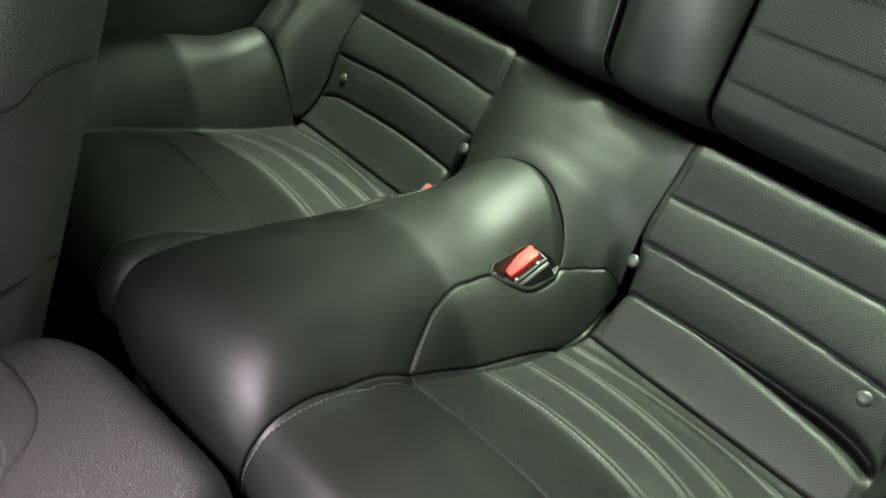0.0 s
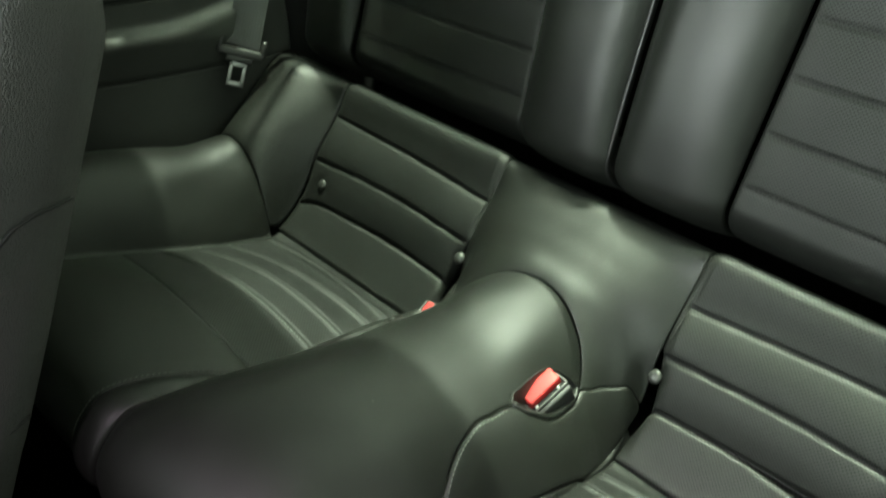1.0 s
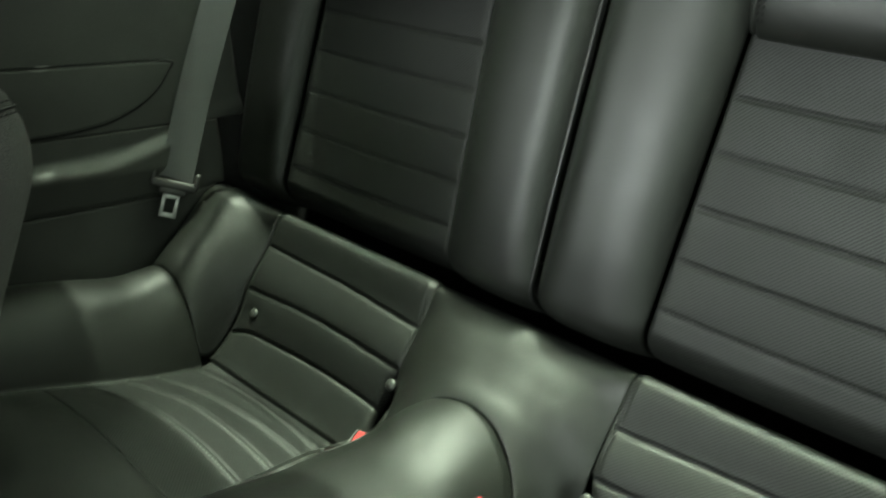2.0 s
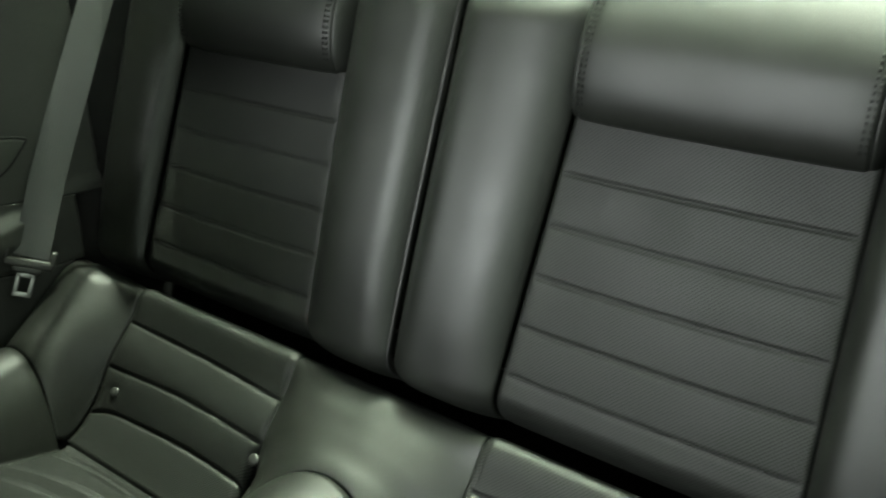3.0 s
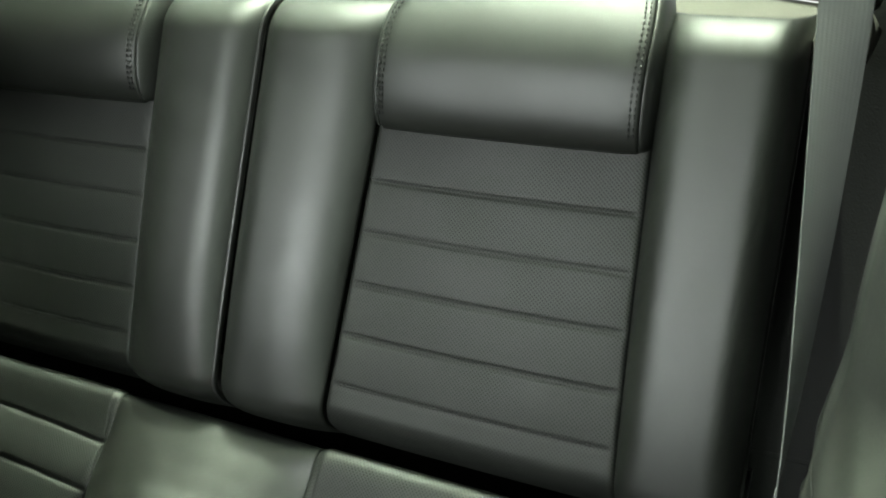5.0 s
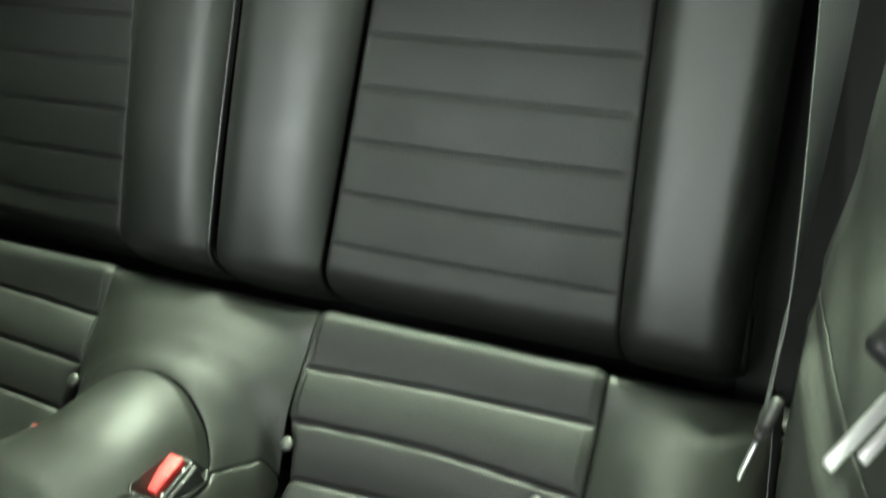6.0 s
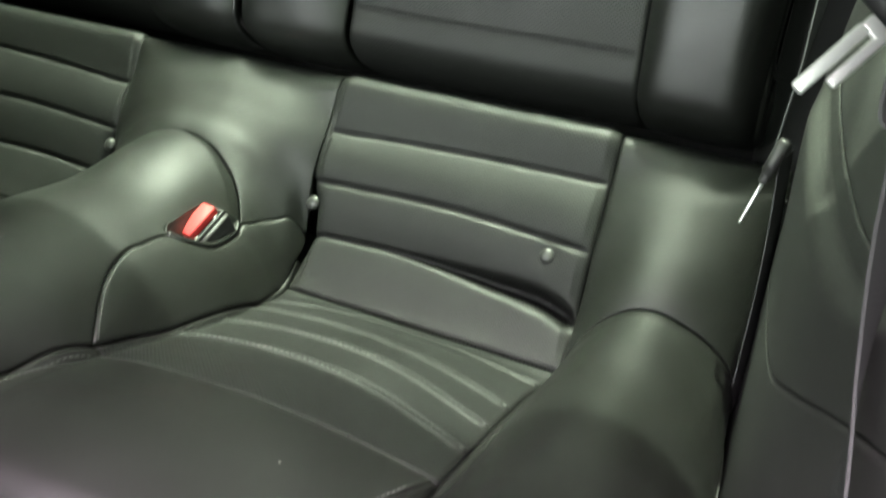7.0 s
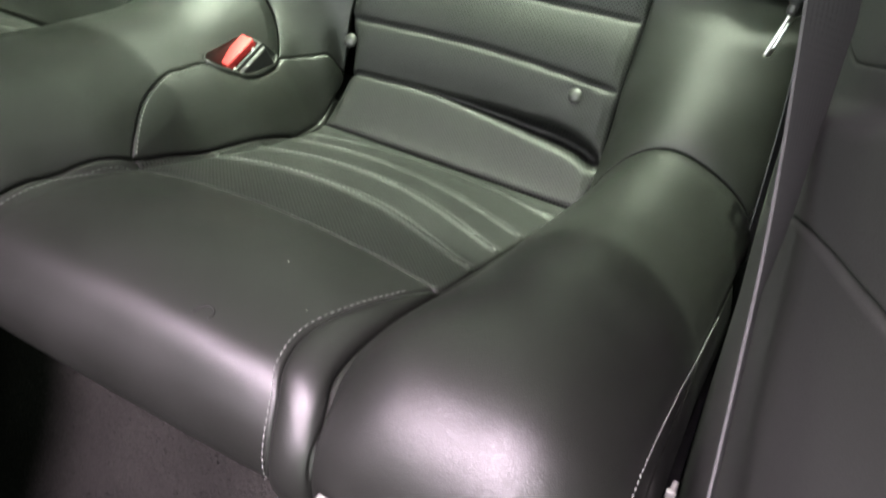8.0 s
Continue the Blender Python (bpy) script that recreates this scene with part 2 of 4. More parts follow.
def stitches(name, pts, parent, mat=THREAD, step=0.0052, length=0.0036, radius=0.00055, label=""):
    """A row of sewn stitches along points, as one seam."""
    mid = resample(pts, step)
    if len(mid) < 3:
        return None
    tan = np.gradient(mid, axis=0)
    tan /= np.linalg.norm(tan, axis=1, keepdims=True) + 1e-12
    ref = np.cross(tan, [0.31, 0.52, 0.79])
    ref /= np.linalg.norm(ref, axis=1, keepdims=True)
    ref2 = np.cross(tan, ref)
    verts, faces = [], []
    for p, t, a, b in zip(mid, tan, ref, ref2):
        o = len(verts)
        for k, r in ((-0.5, 0.4), (-0.2, 1.0), (0.2, 1.0), (0.5, 0.4)):
            for ca, sb in ((1, 0), (0, 1), (-1, 0), (0, -1)):
                verts.append(p + t * length * k + radius * r * (ca * a + sb * b))
        for i in range(3):
            for j in range(4):
                faces.append((o + 4 * i + j, o + 4 * i + (j + 1) % 4, o + 4 * i + 4 + (j + 1) % 4, o + 4 * i + 4 + j))
        faces += [(o + 3, o + 2, o + 1, o), (o + 12, o + 13, o + 14, o + 15)]
    return link_mesh(name, verts, faces, mat, parent, label)


def box(bm, size, at=(0, 0, 0), turn=None, bevel=0.0, segments=2):
    """A bevelled block in a bmesh."""
    made = bmesh.ops.create_cube(bm, size=1.0)["verts"]
    bmesh.ops.scale(bm, vec=size, verts=made)
    if bevel:
        edges = list({e for v in made for e in v.link_edges})
        res = bmesh.ops.bevel(bm, geom=edges, offset=bevel, segments=segments, affect="EDGES", profile=0.5)
        made = list({v for f in res["faces"] for v in f.verts} | {v for v in made if v.is_valid})
    m = Matrix.Translation(at) @ (turn.to_4x4() if turn is not None else Matrix.Identity(4))
    bmesh.ops.transform(bm, matrix=m, verts=made)
    return made


def smooth_curve(points, n):
    """Catmull-Rom through points, n samples, parameter 0 to len - 1."""
    p = np.asarray(points, float)
    p = np.concatenate([2 * p[:1] - p[1:2], p, 2 * p[-1:] - p[-2:-1]])
    s = np.linspace(0, len(points) - 1, n)
    i = np.minimum(s.astype(int), len(points) - 2)
    f = (s - i)[:, None]
    a, b, c, d = p[i], p[i + 1], p[i + 2], p[i + 3]
    return 0.5 * (2 * b + (c - a) * f + (2 * a - 5 * b + 4 * c - d) * f**2 + (3 * b - a - 3 * c + d) * f**3)


# ---- the rear bench: one padded surface, cut into panels ----
SEAT = [(1.012, 0.465), (1.000, 0.492), (0.981, 0.497), (0.957, 0.462), (0.916, 0.417), (0.885, 0.366), (0.836, 0.325),
        (0.77, 0.340), (0.69, 0.372), (0.61, 0.408), (0.535, 0.440), (0.480, 0.447), (0.451, 0.432), (0.436, 0.410), (0.438, 0.389), (0.472, 0.374)]
RIDGE = [(1.012, 0.465), (1.000, 0.494), (0.980, 0.500), (0.953, 0.489), (0.927, 0.475), (0.900, 0.462), (0.862, 0.454),
         (0.78, 0.452), (0.70, 0.467), (0.62, 0.484), (0.54, 0.496), (0.485, 0.488), (0.447, 0.462), (0.425, 0.420), (0.424, 0.370), (0.455, 0.340)]
FINE = 4001
# The outer bolster of the far seat stands higher.
BOLSTER = [(1.012, 0.465), (0.994, 0.505), (0.975, 0.514), (0.950, 0.516), (0.925, 0.508), (0.890, 0.486), (0.850, 0.452), (0.790, 0.446),
           (0.715, 0.472), (0.640, 0.496), (0.555, 0.510), (0.490, 0.496), (0.447, 0.465), (0.425, 0.420), (0.424, 0.370), (0.455, 0.340)]
SEAT_C, RIDGE_C, BOLSTER_C = smooth_curve(SEAT, FINE), smooth_curve(RIDGE, FINE), smooth_curve(BOLSTER, FINE)
LAST = len(SEAT) - 1
OUTER = 0.535


def along(curve, s):
    x = np.linspace(0, LAST, FINE)
    return np.interp(s, x, curve[:, 0]), np.interp(s, x, curve[:, 1])


def eased(s, knots, values):
    """Goes from value to value with no kink at the knots."""
    s = np.clip(np.asarray(s, float), knots[0], knots[-1])
    i = np.clip(np.searchsorted(knots, s, side="right") - 1, 0, len(knots) - 2)
    k, v = np.asarray(knots, float), np.asarray(values, float)
    f = (s - k[i]) / (k[i + 1] - k[i])
    f = f * f * (3 - 2 * f)
    return v[i] + (v[i + 1] - v[i]) * f


def at(xs, ys):
    """A smooth curve through points, level beyond the ends."""
    x, y = np.asarray(xs, float), np.asarray(ys, float)
    d = np.diff(y) / np.diff(x)
    m = np.r_[d[0], (d[1:] + d[:-1]) / 2, d[-1]] if len(x) > 2 else np.r_[d[0], d[0]]

    def curve(s):
        s = np.clip(np.asarray(s, float), x[0], x[-1])
        i = np.clip(np.searchsorted(x, s, side="right") - 1, 0, len(x) - 2)
        h = x[i + 1] - x[i]
        f = (s - x[i]) / h
        return (y[i] * (1 + 2 * f) * (1 - f) ** 2 + h * m[i] * f * (1 - f) ** 2
                + y[i + 1] * f * f * (3 - 2 * f) + h * m[i + 1] * f * f * (f - 1))
    return curve


HUMP_SEAM = at([4.9, 5.2, 5.55, 5.87, 6.1, 6.31, 6.42, 6.65, 7.0, 7.2, 7.32, 7.39, 7.58, 7.75, 7.94, 8.2, 8.55, 8.82, 9.07],
               [0.137, 0.1265, 0.1175, 0.1085, 0.104, 0.0995, 0.1035, 0.1065, 0.1075, 0.101, 0.095, 0.0875, 0.0840, 0.0845, 0.0835, 0.0885, 0.101, 0.115, 0.1285])
POCKET = (6.31, 7.39)
POCKET_TOP = at([6.31, 6.40, 6.55, 6.72, 6.89, 7.14, 7.36, 7.39], [0.0985, 0.0895, 0.0795, 0.0745, 0.0745, 0.077, 0.082, 0.086])
HUMP_RING = at([0, 0.005, 0.0345, 0.058, 0.0755, 0.090, 0.0985], [5.55, 5.56, 5.65, 5.80, 5.94, 6.14, 6.31])


def padding(x, s):
    """The plain padded body: depth, height and how far it stands out at x across and s along the section."""
    ax = np.abs(x)
    half = np.where(x > 0, eased(s, [0, 5, 6, 7.5, 9.1, 10, 15], [0.15, 0.138, 0.139, 0.150, 0.133, 0.119, 0.121]),
                    eased(s, [0, 5, 6, 7.5, 9.1, 10, 11, 15], [0.15, 0.138, 0.139, 0.150, 0.133, 0.136, 0.144, 0.138]))
    w = (1 - np.clip(ax / half, 0, 1) ** eased(s, [4.5, 6, 8, 9.3, 11], [2.7, 2.1, 2.1, 2.7, 3.5])) ** eased(s, [4.5, 6, 8, 9.3], [0.78, 0.86, 0.86, 0.78])
    inner = eased(s, [0, 5, 6, 6.6, 7.3, 9, 10.3, 11.5, 15], [0.090, 0.089, 0.089, 0.094, 0.098, 0.095, 0.10, 0.092, 0.080])
    power = np.where(x > 0, eased(s, [8.5, 11], [2.4, 3.8]), eased(s, [5.0, 6.6], [1.3, 2.4]))
    peak = np.where(x > 0, eased(s, [0, 6, 9, 11, 15], [0.7, 0.66, 0.75, 0.92, 1.0]), 1.0)
    w1 = np.where(ax < OUTER, (1 - np.clip((OUTER - ax) / inner, 0, 1) ** power) ** 0.8, 1.0) * peak
    w = np.where(ax > 0.29, w1, w)
    ys, zs = along(SEAT_C, s)
    yr, zr = along(RIDGE_C, s)
    yb, zb = along(BOLSTER_C, s)
    far = x < -0.29
    yr, zr = np.where(far, yb, yr), np.where(far, zb, zr)
    crown = (1 - np.clip(np.abs(ax - 0.290) / 0.155, 0, 1) ** 2) * eased(s, [6, 6.6, 7.5, 8.5, 11, 13], [0, 0.016, 0.022, 0.020, 0.008, 0])
    return ys + (yr - ys) * w, zs + (zr - zs) * w + crown * (1 - w), w


def bench(x, s):
    """Place on the bench: x across, s along the section from the top of the back to under the front edge."""
    x, s = np.broadcast_arrays(np.asarray(x, float), np.asarray(s, float))
    ax = np.abs(x)
    y, z, w = padding(x, s)
    ring = np.where(ax < 0.2, HUMP_RING(ax), np.where(x > 0, 5.85, 6.25))
    # The backs of the bolsters are straight and meet their tops in a crease.
    (y0, z0, _), (y1, z1, _) = padding(x, np.full(x.shape, 3.0)), padding(x, ring)
    f = (s - 3.0) / (ring - 3.0)
    flat = np.clip((ax - 0.45) / 0.03, 0, 1) * ((f > 0) & (f < 1))
    y, z = y + (y0 + (y1 - y0) * f - y) * flat, z + (z0 + (z1 - z0) * f - z) * flat
    # Padding swells in front of the ring seams of the hump and the bolsters.
    z = z + 0.006 * w * np.where(ax < 0.2, eased(s - HUMP_RING(ax), [0.0, 0.27, 0.7, 1.7], [0, 0.8, 1, 0]), np.where(x > 0, eased(s, [5.83, 6.1, 6.5, 7.5], [0, 0.8, 1, 0]), eased(s, [6.23, 6.45, 6.8, 7.6], [0, 0.4, 0.5, 0])))
    z = z - 0.005 * w * np.exp(-np.abs(s - ring) / 0.20)
    rim = eased(s, [5, 8, 11], [0.597, 0.605, 0.622])
    brow = np.where(x > 0, eased(s, [5, 6.5, 9, 11], [0.490, 0.485, 0.498, 0.542]), OUTER)
    o = np.clip((ax - brow) / (rim - brow), 0, 1)
    drop = 1 - np.sqrt(1 - o * o)
    low = eased(s, [3, 6.5], [0, 1])
    z = z - 0.09 * drop * low
    y = y + np.where(x > 0, 0.085, 0.045) * drop * (1 - low)
    z = z - 0.05 * drop * eased(s, [0, 1.5, 3, 3.5], [1, 1, 0.3, 0])
    # Pockets for the buckles in the flanks of the hump.
    near = np.where(ax < 0.09, (0.09 - ax) / 0.030, (ax - 0.09) / 0.018)
    flank = eased(s, [5.3, 6.5, 8.0, 9.0], [0, 1, 1, 0])
    z = z - 0.008 * np.exp(-(near ** 2 + ((y - 0.797) / 0.038) ** 2)) * flank
    # Deep tuck where hump, back and cushion meet.
    z = z - 0.020 * np.exp(-(((ax - 0.138) / 0.011) ** 2 + ((s - 5.0) / 0.42) ** 2))
    f = np.clip((s - POCKET[0]) / (POCKET[1] - POCKET[0]), 0, 1)
    inside = np.minimum((HUMP_SEAM(s) - 0.003 - ax) / 0.018, (ax - POCKET_TOP(s)) / 0.005)
    inside = np.clip(inside, 0, 1) * (f > 0) * (f < 1)
    z = z - 0.026 * inside * inside * (3 - 2 * inside)
    return np.stack([x, y, z], -1)


def channels(lines, width, depth, ridge=0.0, pillow=0.0, fade=0.012):
    """Sewn channels across a panel. lines: functions of the place across, giving v of each seam; depth may be a function too."""
    def shape(U, V, su, sv):
        off = np.zeros_like(su)
        ends = np.clip(np.minimum(su, su[:, -1:] - su) / fade, 0, 1)
        at = []
        for g in lines:
            want = g(U[0]) if callable(g) else np.full(U.shape[1], float(g))
            at.append(np.array([np.interp(want[j], V[:, j], sv[:, j]) if V[0, j] < V[-1, j] else 0 for j in range(U.shape[1])]))
        for k, c in enumerate(at):
            d = sv - c[None, :]
            deep = depth[k] if isinstance(depth, (list, tuple)) else depth
            wide = width[k] if isinstance(width, (list, tuple)) else width
            wide = wide(U) if callable(wide) else wide
            off -= (deep(U) if callable(deep) else deep) * np.exp(-(d / wide) ** 2) * ends
            if ridge:
                off += ridge * np.exp(-((d - 0.0052) / 0.0034) ** 2) * ends
        if pillow:
            marks = [sv[0], *at, sv[-1]]
            for lo, hi in zip(marks[:-1], marks[1:]):
                f = np.clip((sv - lo[None, :]) / (hi - lo)[None, :], 0, 1)
                off += pillow * np.sin(np.pi * f) ** 0.7 * ((sv >= lo[None, :]) & (sv < hi[None, :])) * ends
        return off
    return shape


UP = np.array([0.0, -0.5, 0.85])
AHEAD = np.array([0.0, -0.93, 0.37])


def row(fn, us, vs, lift=0.0, way=UP, n=160):
    """Points of a line on a surface, lifted off it."""
    u = np.linspace(*us, n) if isinstance(us, tuple) else us(np.linspace(*vs, n))
    v = np.linspace(*vs, n) if isinstance(vs, tuple) else vs(np.linspace(*us, n))
    return fn(u, v) + way * lift


bench_seat = thing("rear_bench_cushion", "black leather rear bench with two bucket seats", "car seat")
IN0 = at([0.4, 3.9, 4.5, 5.0, 5.5, 6.0], [0.137, 0.1375, 0.1425, 0.1455, 0.1440, 0.1445])
HUMP_FOOT = at([4.9, 5.5, 6.02, 6.9, 7.6, 8.1, 8.65, 9.07], [0.1374, 0.139, 0.1445, 0.1455, 0.1450, 0.141, 0.133, 0.1295])
FRONT_IN = {1: at([9.07, 9.6, 10.2, 11, 15], [0.130, 0.121, 0.117, 0.117, 0.120]), -1: at([9.07, 9.5, 9.8, 10.25, 10.9, 11.8, 12.8, 15], [0.130, 0.150, 0.158, 0.170, 0.181, 0.184, 0.184, 0.178])}
FRONT_OUT = {1: at([8.9, 9.8, 10.5, 11.1, 11.6, 15], [0.432, 0.412, 0.400, 0.403, 0.410, 0.42]), -1: at([9.0, 15], [0.432, 0.436])}
STRIP_OUT = at([8.9, 9.7, 10.2, 10.85, 11.4, 15], [0.4325, 0.434, 0.432, 0.433, 0.440, 0.452])
STRIP = {1: (FRONT_OUT[1], STRIP_OUT), -1: (at([9.07, 9.5, 10.2, 11, 12, 13, 15], [0.1295, 0.131, 0.137, 0.143, 0.143, 0.141, 0.136]), FRONT_IN[-1])}
CUSH_OUT = at([6, 7, 9.07], [0.445, 0.434, 0.432])
RING = {1: 5.85, -1: 6.25}
LINES = [at([0.15, 0.25, 0.34, 0.43], v) for v in ((6.45, 6.36, 6.32, 6.42), (6.84, 6.87, 7.0, 7.24), (7.43, 7.42, 7.50, 7.78), (8.02, 7.98, 8.06, 8.34))]
for sgn in (-1, 1):
    def side(x, s, k=sgn):
        return bench(k * np.asarray(x), s)

    studs = ((0.1405, 4.45), (0.404, 4.33)) if sgn > 0 else ((0.142, 4.40), (0.411, 4.58))
    sewn = channels((at([0.137, 0.28, 0.442], [3.2, 3.06, 3.0]), at([0.137, 0.298, 0.446], [4.09, 3.99, 4.12]), at([0.137, 0.25, 0.35, 0.41, 0.45], [5.03, 4.95, 5.0, 5.08, 5.3])), (0.0019, 0.0019, lambda U, k=sgn: 0.0022 + (0.0050 if k > 0 else 0.0) * np.clip((U - 0.26) / 0.14, 0, 1)),
                    (0.0035, 0.0035, lambda U, k=sgn: 0.004 + (0.021 if k > 0 else 0.002) * np.clip((U - 0.24) / 0.14, 0, 1)), pillow=0.0048)

    def back_relief(U, V, su, sv, f=sewn, marks=studs):
        """Sewn channels, dimples round the studs and the deep tuck beside the hump."""
        off = f(U, V, su, sv)
        for x, s0 in marks:
            at_stud = np.array([np.interp(s0, V[:, j], sv[:, j]) for j in range(V.shape[1])])
            off = off - 0.0028 * np.exp(-(((U - x) / 0.013) ** 2 + ((sv - at_stud[None, :]) / 0.011) ** 2))
        return off - 0.006 * np.exp(-(su / 0.010) ** 2 - ((V - 4.95) / 0.5) ** 2)

    panel("lower_back_insert", side, (IN0, lambda s: np.interp(s, [1.2, 4, 6], [0.444, 0.445, 0.447])), (0.4, 6.0), PERFORATED, bench_seat, 80, 220, edge=0.005, sink=0.0045,
                 relief=back_relief,
                 label="perforated leather panel with sewn cross channels")
    panel("cushion_insert", side, (HUMP_FOOT, CUSH_OUT), (6.02, 9.05), PERFORATED,
          bench_seat, 80, 240, edge=0.005, sink=0.004, relief=channels(LINES, 0.0016, 0.0026, 0.0025),
          label="perforated leather panel with raised sewn channels")
    for g in LINES:
        stitches("channel_stitching", row(side, (0.160, 0.428), lambda x, g=g: g(x) + 0.055, 0.0030), bench_seat, THREAD, 0.0058, 0.0040, 0.0005)
    panel("cushion_front", side, (FRONT_IN[sgn], FRONT_OUT[sgn]), (9.03, 15), LEATHER, bench_seat, 70, 100, edge=0.0045, sink=0.0035, puff=0.002)
    panel("strip", side, STRIP[sgn], (9.07, 15), LEATHER, bench_seat, 24, 70, edge=0.004, sink=0.003, puff=0.008)
    panel("outer_bolster_back", side, (lambda s: np.interp(s, [1.2, 4, 6.3], [0.444, 0.445, 0.447]), 0.597), (0.4, RING[sgn]), LEATHER, bench_seat, 50, 80, edge=0.003, sink=0.0022)
    panel("outer_bolster", side, (lambda s, k=sgn: CUSH_OUT(s) if s < 9.07 else (STRIP_OUT(s) if k > 0 else FRONT_OUT[-1](s)), lambda s: np.interp(s, [5, 8, 11], [0.597, 0.605, 0.622])), (RING[sgn], 15), LEATHER, bench_seat, 60, 160, edge=0.0035, sink=0.0028)
    panel("hump_side", side, (HUMP_SEAM, HUMP_FOOT), (4.95, 9.07), LEATHER, bench_seat, 34, 140, edge=0.004, sink=0.003, puff=0.004)
    seam = FRONT_IN[1] if sgn > 0 else FRONT_IN[-1]
    stitches("seam_stitching", row(side, lambda s, f=seam: f(s) + 0.0042, (9.15, 14.0), 0.0019), bench_seat)
    stitches("seam_stitching", row(side, lambda s, f=HUMP_SEAM: f(s) + 0.0045, (7.5, 9.0), 0.0028), bench_seat)
    if sgn > 0:
        stitches("seam_stitching", row(side, lambda s: FRONT_OUT[1](s) - 0.0045, (9.3, 14.0), 0.0019), bench_seat)
    stitches("seam_stitching", row(side, lambda s: np.interp(s, [7, 8, 9, 11], [0.6025, 0.604, 0.606, 0.614]), (7.4, 13.8), 0.0014, np.array([sgn * 0.9, -0.1, 0.4])), bench_seat)

    def flank(q, s0, k=sgn):
        """Side face of the bolster, straight down from its rim."""
        p = bench(k * np.interp(s0, [5, 8, 11], [0.597, 0.605, 0.622]), s0)
        p[..., 2] -= 0.11 * np.asarray(q, float)
        p[..., 0] += k * 0.006 * np.sin(np.asarray(q, float) * math.pi)
        return p

    panel("bolster_side", flank, (0.0, 1.0), (6.6, 13.6), LEATHER, bench_seat, 20, 70, edge=0.004, sink=0.003, thick=0.01, toward=(sgn, 0, 0))
    for x, s0 in studs:
        p = side(np.array([x]), np.array([s0]))[0]
        bm = bmesh.new()
        bmesh.ops.create_uvsphere(bm, u_segments=20, v_segments=12, radius=0.0078)
        bmesh.ops.scale(bm, vec=(1, 1, 0.5), verts=bm.verts)
        bmesh.ops.transform(bm, matrix=Matrix.Translation(p + np.array([0, -0.0006, 0.0004]) * (1 if sgn > 0 else 4)) @ Vector((0, -0.75, 0.66)).to_track_quat("Z", "Y").to_matrix().to_4x4(), verts=bm.verts)
        part("stud", bm, STUD, bench_seat, "round grey plastic stud")


def hump_back_place(x, v):
    """The rear of the hump, down to its ring seam."""
    return bench(x, v + (HUMP_RING(np.abs(x)) - 6.31) * eased(v, [4.6, 6.31], [0, 1]))


def hump_top_place(x, v):
    """The hump ahead of its ring seam."""
    return bench(x, v + (HUMP_RING(np.abs(x)) - 6.31) * eased(v, [6.31, 7.2], [1, 0]))


panel("hump_back", hump_back_place, (lambda s: -HUMP_SEAM(s), HUMP_SEAM), (0.4, 6.31), LEATHER, bench_seat, 90, 110, edge=0.003, sink=0.0022)
panel("hump_top", hump_top_place, (lambda s: -HUMP_SEAM(s) if s < 9.07 else -STRIP[-1][0](s), lambda s: HUMP_SEAM(s) if s < 9.07 else FRONT_IN[1](s)),
      (6.31, 15), LEATHER, bench_seat, 120, 260, edge=0.0035, sink=0.0028, thick=0.003)
bm = bmesh.new()
box(bm, (1.12, 0.46, 0.20), (0, 0.72, 0.215), None, 0.01)
part("seat_base", bm, DARK_TRIM, bench_seat, "dark moulded base under the cushion", smooth=False)


# ---- seat belt buckles in the hump ----
def buckle(name, at_point, k):
    thing_ob = thing(name, "black seat belt buckle with red release button", "buckle", "rear seat belt buckles")
    long, wide = Vector((0.005 * k, 0.0349, 0.0134)).normalized(), Vector((1.0 * k, -0.09 * k, -0.06)).normalized()
    up = wide.cross(long) * (1 if k > 0 else -1)
    if up.z < 0:
        up = -up
    wide = long.cross(up)
    m = Matrix((wide, long, up)).transposed().to_4x4()
    m.translation = at_point
    def fitting(nm, blocks, bev, mat, lab):
        bm = bmesh.new()
        for size, off in blocks:
            box(bm, size, (off[0] * k, off[1], off[2]), None, bev, 3)
        bmesh.ops.transform(bm, matrix=m, verts=bm.verts)
        part(nm, bm, mat, thing_ob, lab)

    fitting("casing", [((0.0285, 0.0460, 0.045), (0.0042, -0.0010, -0.0265))], 0.0025, BUCKLE_DARK, "dark plastic casing")
    fitting("casing_rim", [((0.0022, 0.0455, 0.0060), (0.0128, -0.0010, -0.0028)), ((0.0240, 0.0026, 0.0050), (0.0020, -0.0236, -0.0034)),
                           ((0.0170, 0.0022, 0.0050), (0.0050, 0.0212, -0.0034))], 0.0009, BUCKLE_GREY, "pale grey rim of the casing")
    fitting("release_button", [((0.0170, 0.0400, 0.0110), (-0.0015, -0.0005, -0.0005))], 0.0022, RED, "red release button")
    # The slot is a solid block, its depth's shade given by colour.
    fitting("slot", [((0.0040, 0.0400, 0.0020), (0.0092, -0.0010, -0.0040))], 0.0006, GAP, "near-black block for the shaded tongue slot")
    for at_y in (-0.0165, 0.0120):
        fitting("latch", [((0.0022, 0.0030, 0.0030), (0.0096, at_y, -0.0022))], 0.0006, CHROME, "bright metal latch end")
    s0 = np.linspace(*POCKET, 50)
    lower = bench(k * (HUMP_SEAM(s0) - 0.0025), s0)
    upper = bench(k * (POCKET_TOP(s0) - 0.001), s0)
    tube("pocket_lip", lower + UP * 0.0006, 0.0030, LEATHER, thing_ob, "rolled leather pocket edge")
    tube("pocket_lip", upper, 0.0012, LEATHER, thing_ob, "rolled leather pocket edge")
    stitches("lip_stitching", bench(k * (HUMP_SEAM(s0) + 0.0045), s0) + UP * 0.0008, thing_ob, THREAD)
    return thing_ob


